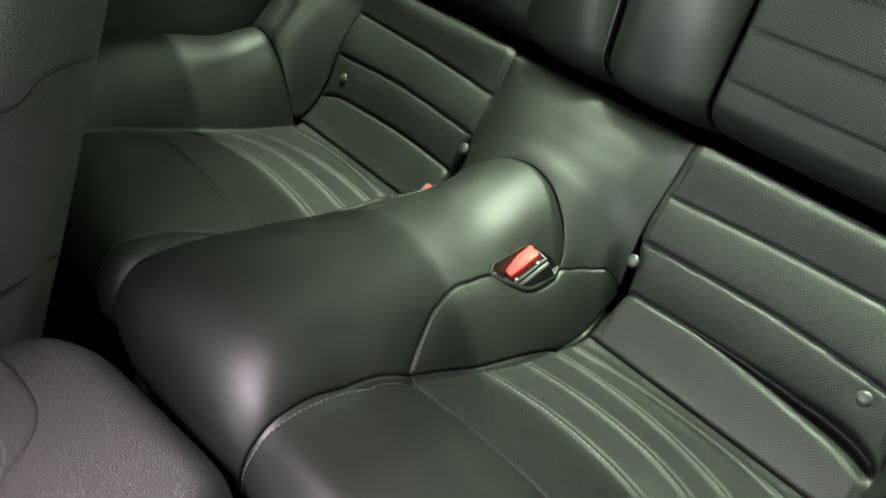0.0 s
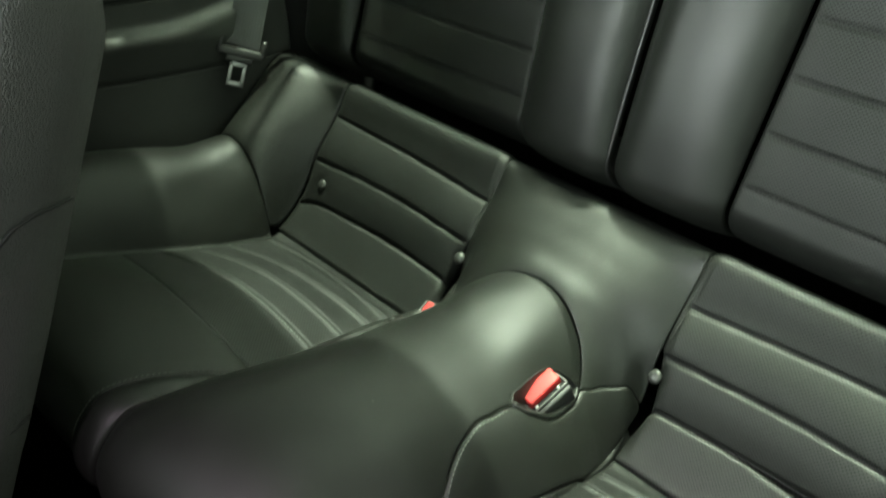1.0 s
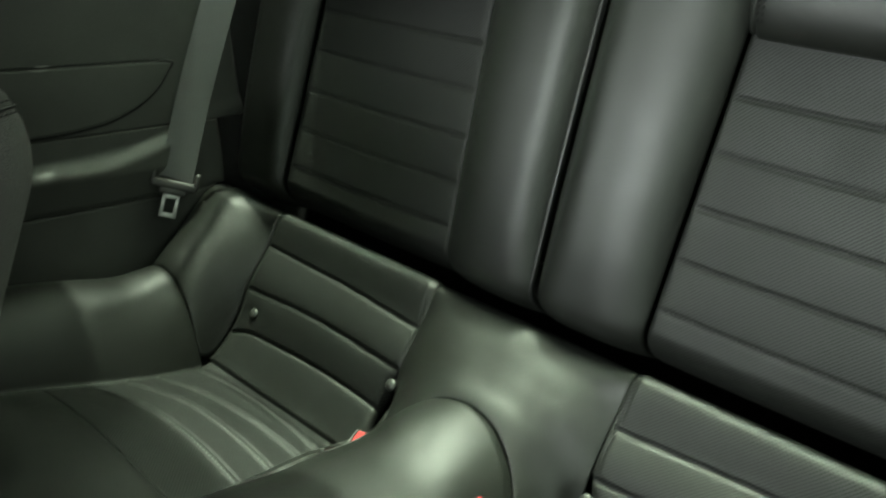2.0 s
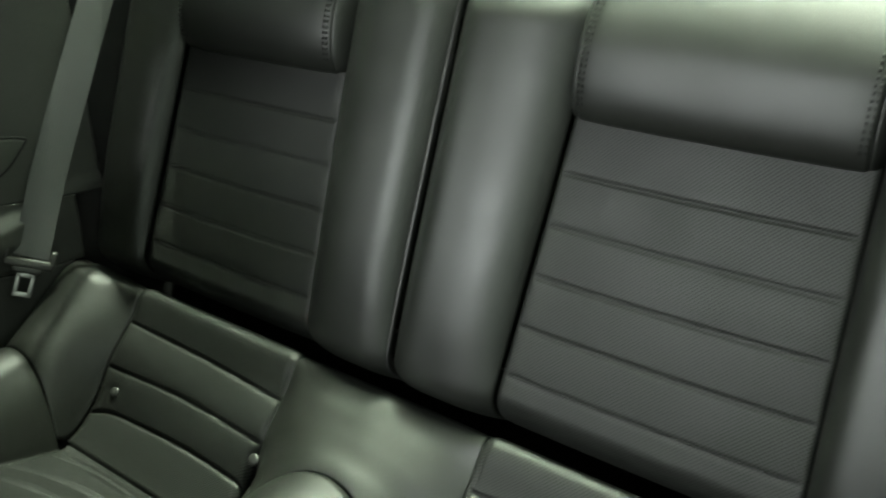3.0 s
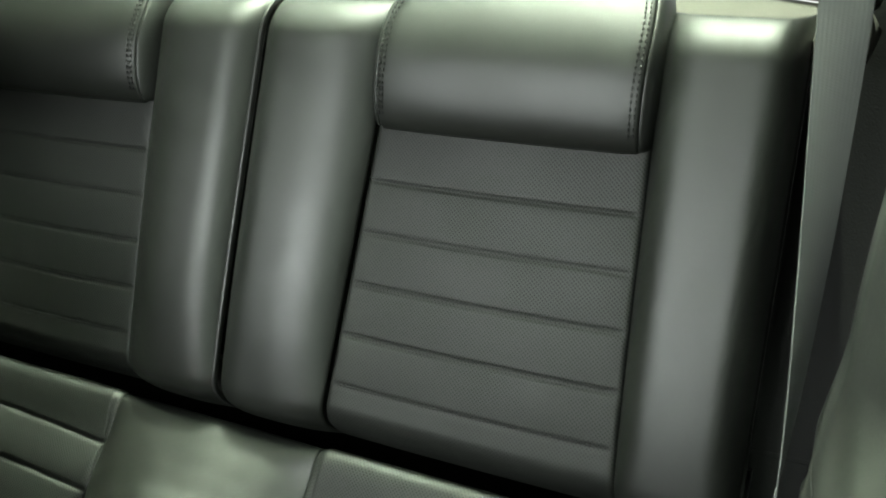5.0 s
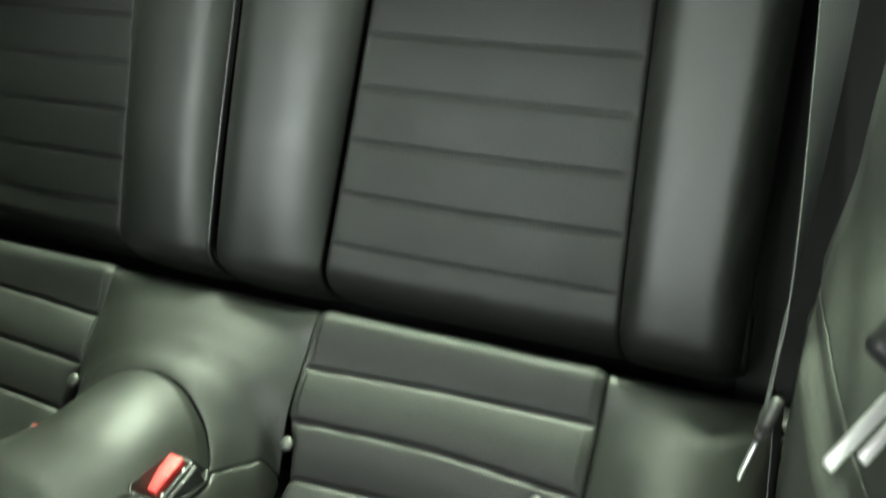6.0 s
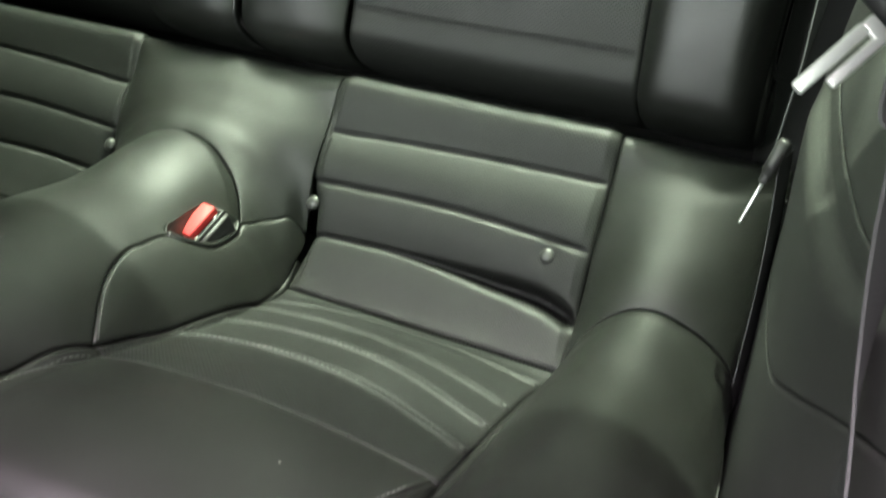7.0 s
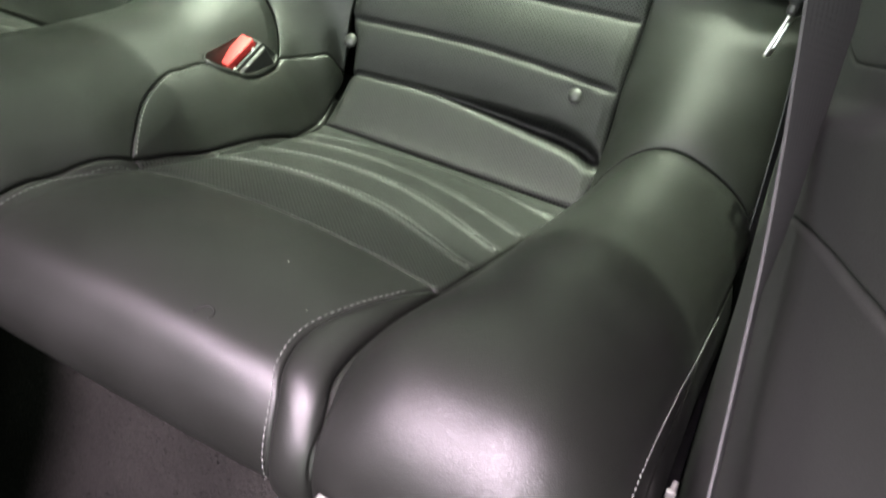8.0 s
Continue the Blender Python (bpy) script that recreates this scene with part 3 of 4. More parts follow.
buckle("seat_belt_buckle", (0.0836, 0.7900, 0.4157), 1)
buckle("seat_belt_buckle", (-0.086, 0.790, 0.403), -1)


# ---- folding backrests ----
def base_y(z):
    return 0.993 + 0.372 * (z - 0.527)


def backrest_surface(x, z, bulge):
    z = np.asarray(z, float)
    top = np.clip((z - 0.918) / 0.037, 0, 1)
    fall = at([0.46, 0.50, 0.54, 0.58, 0.62, 0.67, 0.72, 1.0], [0.20, 0.34, 0.55, 0.74, 0.88, 0.97, 1.0, 1.0])(z)
    y = base_y(z) - bulge * fall + 0.045 * (1 - np.sqrt(1 - top**2)) + 0.11 * np.clip((0.552 - z) / 0.085, 0, 1.3) ** 1.8
    return np.stack([np.asarray(x, float), y, z], -1)


edge_in, edge_out = at([0.5, 0.53, 0.83, 1.0], [0.134, 0.135, 0.150, 0.155]), at([0.5, 0.53, 0.83, 1.0], [0.449, 0.447, 0.434, 0.430])
SEAM_Z = (0.571, 0.622, 0.674, 0.726, 0.777)
for sgn in (-1, 1):
    rest = thing("rear_backrest_seat", "black leather rear backrest with raised head pad", "car seat", "rear backrests")

    def insert_place(x, z, k=sgn):
        return backrest_surface(k * np.asarray(x), z, 0.004 * (1 - np.clip(np.abs(np.asarray(x) - 0.287) / 0.147, 0, 1) ** 2))

    def inner_place(x, z, k=sgn):
        x = np.asarray(x, float)
        h = np.where(x < 0.052, (0.052 - x) / 0.052, (x - 0.052) / (edge_in(z) - 0.052))
        return backrest_surface(k * x, z, 0.038 * (1 - np.clip(h, 0, 1) ** 3.0) ** 0.8)

    def outer_place(x, z, k=sgn):
        x = np.asarray(x, float)
        h = np.where(x < 0.512, (0.512 - x) / (0.512 - edge_out(z)), (x - 0.512) / 0.043)
        return backrest_surface(k * x, z, 0.034 * (1 - np.clip(h, 0, 1) ** 5.5) ** 0.8 - 0.03 * np.clip((x - 0.512) / 0.043, 0, 1) ** 3)

    def pad_place(x, z, k=sgn):
        z, x = np.asarray(z, float), np.asarray(x, float)
        top, low = np.clip((z - 0.900) / 0.088, 0, 1), np.clip((0.915 - z) / 0.087, 0, 1)
        edge = np.clip(np.abs(x - 0.291) / 0.146, 0, 1) ** 6
        return np.stack([k * x, base_y(z) - 0.042 + 0.085 * (1 - np.sqrt(1 - top**2)) + 0.042 * (1 - np.sqrt(1 - low**2)) + 0.006 * edge, z], -1)

    panel("centre_panel", insert_place, (edge_in, edge_out), (0.44, 0.845), PERFORATED, rest, 70, 260, edge=0.006, sink=0.005, thick=0.05,
          relief=channels(SEAM_Z, 0.0013, 0.0026, pillow=0.0012), label="perforated leather panel with sewn cross seams", toward=(0, -1, 0))
    for z in SEAM_Z:
        stitches("seam_stitching", row(insert_place, (0.15, 0.425), lambda x, z=z: z + 0.0014 + 0 * x, 0.0002, AHEAD), rest, BLACK_THREAD, 0.0052, 0.0036, 0.0008)
    panel("inner_bolster", inner_place, (0.0015, edge_in), (0.44, 0.954), LEATHER, rest, 56, 90, edge=0.006, sink=0.006, thick=0.05, toward=(0, -1, 0))
    panel("outer_bolster", outer_place, (edge_out, lambda z: np.interp(z, [0.5, 0.6], [0.562, 0.556])), (0.44, 0.954), LEATHER, rest, 56, 90, edge=0.006, sink=0.006, thick=0.05, toward=(0, -1, 0))
    low_x = lambda z: 0.158 + 0.022 * np.clip((z - 0.925) / 0.063, 0, 1) ** 2.5
    high_x = lambda z: 0.424 - 0.014 * np.clip((z - 0.925) / 0.063, 0, 1) ** 2.5
    panel("head_pad", pad_place, (low_x, high_x), (0.829, 0.987), LEATHER, rest, 64, 64, edge=0.004, sink=0.003, puff=0.003, thick=0.045, label="smooth padded head rest", toward=(0, -1, 0))
    for inner_edge, outer_edge in ((low_x, lambda z: low_x(z) - 0.014), (high_x, lambda z: high_x(z) + 0.012)):
        def gusset_place(q, z, k=sgn, a=inner_edge, b=outer_edge):
            q, z = np.asarray(q, float), np.asarray(z, float)
            x = a(z) + (b(z) - a(z)) * np.sin(q * math.pi / 2)
            p = pad_place(np.abs(x), z, k)
            p[..., 1] += 0.045 * (1 - np.cos(q * math.pi / 2)) * (1 - 0.8 * np.clip((z - 0.93) / 0.055, 0, 1) ** 2)
            p[..., 2] -= 0.012 * q ** 2 * np.clip((z - 0.93) / 0.055, 0, 1) ** 2
            return p
        panel("pad_gusset", gusset_place, (0.0, 1.0), (0.832, 0.985), LEATHER, rest, 16, 50, edge=0.003, sink=0.002, thick=0.01, toward=(0, -1, 0))
        for inset in (0.004, 0.0085):
            way = 1 if inner_edge is low_x else -1
            stitches("pad_stitching", row(pad_place, lambda z, a=inner_edge, w=way, i=inset: a(z) + w * i, (0.845, 0.978), 0.0034, AHEAD), rest, BLACK_THREAD, 0.0062, 0.0040, 0.0011)
    if sgn < 0:
        tube("piping", row(inner_place, lambda z: 0.0045 + 0 * z, (0.49, 0.95), 0.002, AHEAD), 0.0020, PIPING, rest)
    bm = bmesh.new()
    shell = [(0.50, 1.06), (0.94, 1.235), (0.94, 1.265), (0.50, 1.10)]
    vs = [[bm.verts.new((sgn * x, y, z)) for z, y in shell] for x in (0.006, 0.554)]
    for i in range(4):
        bm.faces.new([vs[0][i], vs[0][(i + 1) % 4], vs[1][(i + 1) % 4], vs[1][i]])
    bm.faces.new(vs[0]), bm.faces.new(vs[1])
    part("back_shell", bm, CARPET, rest, "carpeted rear shell", smooth=False)


# ---- the body round the seats ----
def slab(name, size, at_point, mat, label, category, turn=None, bevel=0.004):
    bm = bmesh.new()
    box(bm, size, at_point, turn, bevel)
    ob = part(name, bm, mat, None, label, smooth=False)
    return tagged(ob, category=category, kind="structure")


def carpet_place(x, v):
    """Carpet: flat floor, heel slope and riser under the bench."""
    y = np.interp(v, [0, 1.2, 1.45, 1.62, 1.75], [-1.1, 0.20, 0.36, 0.47, 0.52])
    z = np.interp(v, [0, 1.2, 1.45, 1.62, 1.75], [0.12, 0.12, 0.15, 0.29, 0.335])
    return np.stack([np.asarray(x, float), y, z], -1)


floor = panel("floor", carpet_place, (-0.74, 0.74), (0.0, 1.75), CARPET, None, 40, 90, edge=0.01, sink=0.001, thick=0.05, toward=(0, -0.3, 1))
tagged(floor, "black carpeted car floor rising to the bench", "floor", kind="structure")

# Quarter trims on both sides of the bench.
PLAN_Y, PLAN_X = [0.40, 0.50, 0.62, 0.75, 0.88, 0.96, 1.00, 1.06], [0.700, 0.668, 0.634, 0.614, 0.604, 0.603, 0.603, 0.606]
PLAN = smooth_curve(list(zip(PLAN_Y, PLAN_X)), 200)


def crease(y, k=-1):
    """Height of the seam between lower panel and armrest; it climbs forward on the door side."""
    if k < 0:
        return 0.538 - 0.124 * (np.asarray(y) - 0.71)
    return np.interp(y, RISE[:, 0], RISE[:, 1])


def ledge(y, k=-1):
    """Height of the armrest's upper edge."""
    if k < 0:
        return crease(y) + 0.105
    return np.interp(y, LEDGE[:, 0], LEDGE[:, 1]) + 0.02


SHELF = smooth_curve([(0.40, 0.620), (0.60, 0.611), (0.726, 0.600), (0.811, 0.591), (0.871, 0.593), (0.931, 0.602), (1.0, 0.622)], 200)
RISE = smooth_curve([(0.40, 0.690), (0.48, 0.650), (0.53, 0.623), (0.583, 0.590), (0.65, 0.540), (0.727, 0.490), (0.85, 0.465), (1.0, 0.455)], 200)
LEDGE = smooth_curve([(0.40, 0.775), (0.48, 0.715), (0.53, 0.680), (0.593, 0.644), (0.632, 0.626), (0.70, 0.614), (0.85, 0.606), (1.0, 0.60)], 200)


for sgn in (-1, 1):
    trim = thing("trim_left" if sgn < 0 else "trim_right", "black grained plastic quarter trim with moulded armrest", "trim", kind="structure")

    def wall(y, z, k=sgn):
        y, z = np.asarray(y, float), np.asarray(z, float)
        x = np.interp(y, PLAN[:, 0], PLAN[:, 1])
        if k < 0:
            top = np.interp(y, SHELF[:, 0], SHELF[:, 1])
            rest_in = np.interp(z - crease(y), [-0.5, 0.0, 0.010, 0.05], [0, 0.0, 0.006, 0.017])
            rest_in = rest_in + (np.interp(z - top, [0.0, 0.1, 0.4], [0.0, -0.006, -0.04]) - rest_in) * eased(z - top, [-0.008, 0.012], [0, 1])
        else:
            rest_in = eased(z - ledge(y, 1), [-0.3, -0.14, -0.03, -0.014, 0.1, 0.5], [0, 0.004, 0.008, -0.004, -0.045, -0.125])
        rest_in = rest_in * np.interp(y, [0.40, 0.5, 0.9, 0.97], [0.6, 1, 1, 0.3])
        return np.stack([k * (x - rest_in), y, z], -1)

    way = (-sgn * 1.0, -0.2, 0.0)

    def lower_place(y, q, f=wall, k=sgn):
        return f(y, 0.10 + (crease(y, k) - 0.10) * q)

    def arm_place(y, q, f=wall, k=sgn):
        return f(y, crease(y, k) + (ledge(y, k) - crease(y, k)) * q)

    def upper_place(y, q, f=wall, k=sgn):
        return f(y, ledge(y, k) + (1.0 - ledge(y, k)) * q)

    def lower_seam(U, V, su, sv):
        line_y = 0.814 + 0.065 * np.clip((V - 0.79) / 0.21, -1, 1)
        return -0.003 * np.exp(-((U - line_y) / 0.003) ** 2)

    panel("lower_panel", lower_place, (0.40, 0.985), (0.0, 1.0), TRIM, trim, 60, 40, edge=0.004, sink=0.003, thick=0.01, relief=lower_seam if sgn < 0 else None, toward=way)
    panel("armrest", arm_place, (0.40, 1.0), (0.0, 1.0), TRIM, trim, 60, 40, edge=0.003, sink=0.002, thick=0.01, toward=way)
    panel("upper_panel", upper_place, (0.40, 1.05), (0.0, 1.0), TRIM, trim, 60, 60, edge=0.003, sink=0.002, thick=0.01, toward=way)

    if sgn < 0:
        # Pointed inlay; a near-black cord round it stands in for the gap's shade.
        low_z = at([0.44, 0.60, 0.737, 0.799, 0.852, 0.912, 0.946], [0.700, 0.655, 0.645, 0.641, 0.645, 0.669, 0.7025])

        def top_z(y):
            return 0.741 - 0.137 * (np.asarray(y, float) - 0.698) - 0.004 * np.clip((np.asarray(y, float) - 0.92) / 0.026, 0, 1) ** 2

        def inlay_place(y, q, f=wall, k=sgn):
            p = f(y, low_z(y) + (top_z(y) - low_z(y)) * q)
            p[..., 0] -= k * 0.0035
            return p

        panel("inlay", inlay_place, (0.44, 0.944), (0.0, 1.0), TRIM, trim, 90, 30, edge=0.005, sink=0.003, thick=0.004, toward=way)
        y = np.linspace(0.44, 0.946, 60)
        rim = np.concatenate([inlay_place(y, 0 * y), inlay_place(y[::-1], 0 * y + 1)])
        rim[:, 0] += sgn * 0.003
        tube("inlay_gap_shade", rim, 0.0026, GAP, trim, "near-black cord for the shaded gap round the inlay")

    slab("side_wall_left" if sgn < 0 else "side_wall_right", (0.03, 0.75, 0.90), (sgn * 0.665, 1.375, 0.55), SHADE_BLACK, "inner side wall behind the backrest, blackened to stand for shade", "wall")
    slab("pillar_left" if sgn < 0 else "pillar_right", (0.05, 0.42, 0.34), (sgn * 0.68, 1.14, 1.14), HEADLINER, "charcoal rear roof pillar", "pillar")
for sgn in (-1, 1):
    # Added panels close the side gaps; the gaps' shade is in their black.
    slab("gap_shade_left" if sgn < 0 else "gap_shade_right", (0.12, 0.02, 0.72), (sgn * 0.615, 1.235, 0.70), SHADE_BLACK, "added panel closing the gap beside the backrest, blackened to stand for shade", "wall", Euler((radians(-20.4), 0, 0)).to_matrix())
slab("door_wall_left", (0.05, 1.7, 0.86), (-0.745, -0.44, 0.53), TRIM, "black plastic door lining", "wall")
slab("bulkhead", (1.5, 0.05, 0.85), (0, -1.1, 0.52), DARK_TRIM, "dark dashboard side of the cabin", "wall")
slab("roof", (1.42, 0.845, 0.04), (0, 0.4925, 1.33), HEADLINER, "charcoal cloth roof lining", "ceiling")
# Added black wall and floor stop light leaking in below the bench.
slab("rear_light_block", (1.36, 0.03, 0.50), (0, 1.17, 0.27), SHADE_BLACK, "added black wall behind the bench that keeps light out", "wall")
slab("floor_rear", (1.46, 1.30, 0.04), (0, 1.13, 0.07), SHADE_BLACK, "added black rear floor that keeps light out", "floor")
slab("sill_right", (0.10, 1.5, 0.10), (0.74, -0.35, 0.15), DARK_TRIM, "dark door sill", "sill")


# Parcel shelf and rear window with its curved base.
def base_line(x):
    return 1.60 - 2.74 * np.abs(x) ** 3.9


def shelf_place(x, q):
    x = np.asarray(x, float)
    y = 1.17 + (base_line(x) + 0.02 - 1.17) * q
    return np.stack([x, y, 0.935 + 0.02 * q + 0 * x], -1)


shelf = panel("parcel_shelf", shelf_place, (-0.60, 0.60), (0.0, 1.0), CLOTH, None, 60, 40, edge=0.01, sink=0.003, thick=0.02, toward=(0, 0, 1))
tagged(shelf, "pale grey-beige cloth parcel shelf behind the backrests", "shelf", kind="structure")
xs = np.linspace(-0.6, 0.6, 80)
window = thing("window_1", "sloping rear window with black rubber seal", "window", kind="structure")
tube("window_seal", np.stack([xs, base_line(xs), 0.963 + 0 * xs], -1), 0.007, PIPING, window, "black rubber seal")


def pane_place(x, q):
    """Curved glass from the shelf up to the roof's rear edge."""
    x, q = np.asarray(x, float), np.asarray(q, float)
    return np.stack([x * (1 - 0.08 * q), base_line(x) + (0.926 - base_line(x)) * q, 0.965 + 0.345 * q + 0.05 * np.sin(math.pi * q)], -1)


pane = panel("window_pane", pane_place, (-0.60, 0.60), (0.0, 1.0), GLASS, window, 40, 30, edge=0.002, sink=0.0, thick=0.004, label="clear curved rear glass", toward=(0, 0, 1))
pane.visible_shadow = False
for k in (-1, 1):
    q = np.linspace(0, 1, 40)
    tube("window_seal", pane_place(np.full(40, 0.60 * k), q), 0.007, PIPING, window, "black rubber seal")


# ---- rear seat belts ----
def ribbon(name, centre, across, half, mat, parent, label="", thick=0.0012):
    c, w = np.asarray(centre, float), np.asarray(across, float)
    w /= np.linalg.norm(w, axis=1, keepdims=True)
    t = np.gradient(c, axis=0)
    n = np.cross(t, w)
    n /= np.linalg.norm(n, axis=1, keepdims=True)
    k = len(c)
    verts = np.concatenate([c - w * half + n * thick / 2, c + w * half + n * thick / 2, c + w * half - n * thick / 2, c - w * half - n * thick / 2])
    s = np.r_[0, np.cumsum(np.linalg.norm(np.diff(c, axis=0), axis=1))]
    uv = np.concatenate([np.stack([np.full(k, u), s], 1) for u in (0, 2 * half, 2 * half, 0)])
    faces = []
    for i in range(k - 1):
        for a, b in ((0, 1), (1, 2), (2, 3), (3, 0)):
            faces.append((a * k + i, b * k + i, b * k + i + 1, a * k + i + 1))
    faces += [(0, k, 2 * k, 3 * k), (4 * k - 1, 3 * k - 1, 2 * k - 1, k - 1)]
    return link_mesh(name, verts, faces, mat, parent, label, uv, smooth=False)


for sgn in (-1, 1):
    belt = thing("rear_seat_belt", "grey webbing seat belt hanging beside the backrest", "seat belt", "rear seat belts")
    q = np.linspace(0, 1, 200)
    path = smooth_curve([(0.578, 0.905, 0.545), (0.583, 0.96, 0.66), (0.582, 1.02, 0.78), (0.578, 1.08, 0.90), (0.574, 1.13, 1.00)], 200)
    turn = np.clip((q - 0.15) / 0.75, 0, 1) * radians(62) if sgn > 0 else radians(32) + np.clip((q - 0.15) / 0.75, 0, 1) * radians(32)
    across = np.stack([np.sin(turn), np.cos(turn) * 0.90, -np.cos(turn) * 0.45], 1)
    path[:, 0] *= sgn
    ribbon("webbing", path, across, 0.0235, WEB, belt)
    if sgn > 0:
        low = smooth_curve([(0.588, 0.915, 0.548), (0.596, 0.90, 0.45), (0.600, 0.88, 0.30)], 16)
        low[:, 0] *= sgn
        ribbon("lower_webbing", low, np.tile([0.15 * sgn, 0.95, -0.2], (16, 1)), 0.0235, WEB, belt)
    # Tongue: plastic head with two ears, and the metal plate with its slot.
    along_belt = Vector((0.25, 0.41, 0.88)).normalized() if sgn > 0 else Vector((0, 0.42, 0.907))
    across_v = Vector((0.02, 0.905, -0.425)).normalized() if sgn > 0 else Vector((0.52, 0.78, -0.36)).normalized()
    face = across_v.cross(along_belt).normalized()
    m = Matrix((across_v, along_belt, face)).transposed().to_4x4()
    m.translation = Vector((0.580, 0.899, 0.545)) if sgn > 0 else Vector((-0.576, 0.899, 0.538))
    bm = bmesh.new()
    box(bm, (0.066, 0.014, 0.010), (0, 0, 0), None, 0.004, 3)
    box(bm, (0.009, 0.026, 0.010), (-0.0305, 0.010, 0), None, 0.004, 3)
    box(bm, (0.009, 0.026, 0.010), (0.0305, 0.010, 0), None, 0.004, 3)
    box(bm, (0.040, 0.012, 0.008), (0, -0.009, 0), None, 0.003, 3)
    bmesh.ops.transform(bm, matrix=m, verts=bm.verts)
    tongue = part("tongue_head", bm, TONGUE, belt, "grey plastic tongue head")
    bm = bmesh.new()
    for size, off in (((0.006, 0.034, 0.0028), (-0.0095, -0.030, 0)), ((0.006, 0.034, 0.0028), (0.0095, -0.030, 0)), ((0.025, 0.007, 0.0028), (0, -0.0455, 0)), ((0.025, 0.009, 0.0028), (0, -0.0165, 0))):
        box(bm, size, off, None, 0.0009, 2)
    bmesh.ops.transform(bm, matrix=m, verts=bm.verts)
    # Both plates are alike; lit right and shaded left are put into the metal.
    part("metal_plate", bm, CHROME if sgn > 0 else SHADED_STEEL, tongue, "bright metal tongue plate")


# ---- front seat, centre console and small fittings ----
def loft(name, sections, mat, parent, label="", power=4.0, n=64):
    """A closed body through rings: each section is (centre, half across, half deep, across, deep)."""
    a = np.linspace(0, 2 * math.pi, n, endpoint=False)
    ca, sa = np.sign(np.cos(a)) * np.abs(np.cos(a)) ** (2 / power), np.sign(np.sin(a)) * np.abs(np.sin(a)) ** (2 / power)
    rings = [np.asarray(c)[None] + hx * ca[:, None] * np.asarray(u)[None] + hy * sa[:, None] * np.asarray(v)[None] for c, hx, hy, u, v in sections]
    verts = np.concatenate(rings)
    faces = []
    for i in range(len(rings) - 1):
        for j in range(n):
            h = (j + 1) % n
            faces.append((i * n + j, i * n + h, (i + 1) * n + h, (i + 1) * n + j))
    bm = bmesh.new()
    vs = [bm.verts.new(p) for p in verts]
    for f in faces:
        bm.faces.new([vs[i] for i in f])
    bm.faces.new(vs[:n][::-1]), bm.faces.new(vs[-n:])
    return part(name, bm, mat, parent, label)


front = thing("front_passenger_seat", "black grained leather front seat seen from behind", "car seat")
lean = Vector((0, 0.48, 0.877))
deep_v = Vector((0, 0.877, -0.48))
sections = []
for h in np.linspace(0, 1, 40):
    z = 0.30 + 0.56 * h
    rear = 0.300 + 0.55 * (z - 0.30) if z < 0.48 else 0.400 + 0.545 * (z - 0.48)
    end = np.sqrt(max(1e-4, 1 - max(0, (h - 0.86) / 0.14) ** 2.2)) * np.sqrt(max(1e-4, 1 - max(0, (0.06 - h) / 0.06) ** 2.2))
    half = (0.262 - 0.03 * max(0, h - 0.5)) * (0.72 + 0.28 * end)
    thick_half = 0.085 * end
    sections.append(((-0.410, rear - 0.052, z), half, thick_half, (1, 0, 0), deep_v))
loft("backrest", sections, SEAT_LEATHER, front, "grained black leather backrest", 3.2, 96)
heads = []
for h in np.linspace(0, 1, 20):
    e = np.sqrt(max(1e-4, 1 - abs(2 * h - 1) ** 3))
    heads.append(((-0.415, 0.545 + 0.06 * h, 0.895 + 0.19 * h), 0.13 * e, 0.055 * e, (1, 0, 0), deep_v))
loft("headrest", heads, SEAT_LEATHER, front, "black leather head restraint", 3.0, 48)
for x in (-0.475, -0.355):
    tube("headrest_post", [(x, 0.515, 0.82), (x, 0.548, 0.92)], 0.006, CHROME, front)
cushion_rows = []
for h in np.linspace(0, 1, 30):
    e = np.sqrt(max(1e-4, 1 - abs(2 * h - 1) ** 6))
    cushion_rows.append(((-0.415, -0.28 + 0.62 * h, 0.33 - 0.04 * h), 0.235 * e, 0.075 * e, (1, 0, 0), (0, 0, 1)))
loft("seat_cushion", cushion_rows, SEAT_LEATHER, front, "black leather seat cushion", 4.0, 48)
bm = bmesh.new()
box(bm, (0.40, 0.50, 0.16), (-0.415, 0.05, 0.20), None, 0.01)
part("seat_rail", bm, DARK_TRIM, front, "dark seat base and rails", smooth=False)

console = thing("centre_console", "black leather covered centre console between the front seats", "console")


def console_place(a, y):
    """Rounded body between the front seats; a runs over its section from side to side."""
    a, y = np.asarray(a, float), np.asarray(y, float)
    end = np.sqrt(np.clip(1 - np.clip((y - 0.345) / 0.080, 0, 1) ** 6, 1e-6, 1))
    c, d = np.cos(a), np.sin(a)
    z = 0.12 + 0.352 * (0.45 + 0.55 * end) * np.abs(d) ** 0.42
    x = 0.030 + np.where(c > 0, 0.158, 0.198) * (0.80 + 0.20 * end) * np.sign(c) * np.abs(c) ** 0.45 * (0.50 + 0.50 * np.clip((z - 0.12) / 0.30, 0, 1) ** 0.7)
    y = y - 0.45 * np.clip(0.42 - z, 0, 1) + 0.13 * (x - 0.03) - 0.9 * (np.clip(-0.04 - x, 0, 1) ** 1.5 + np.clip(x - 0.12, 0, 1) ** 1.3)
    return np.stack([x, y, z], -1)


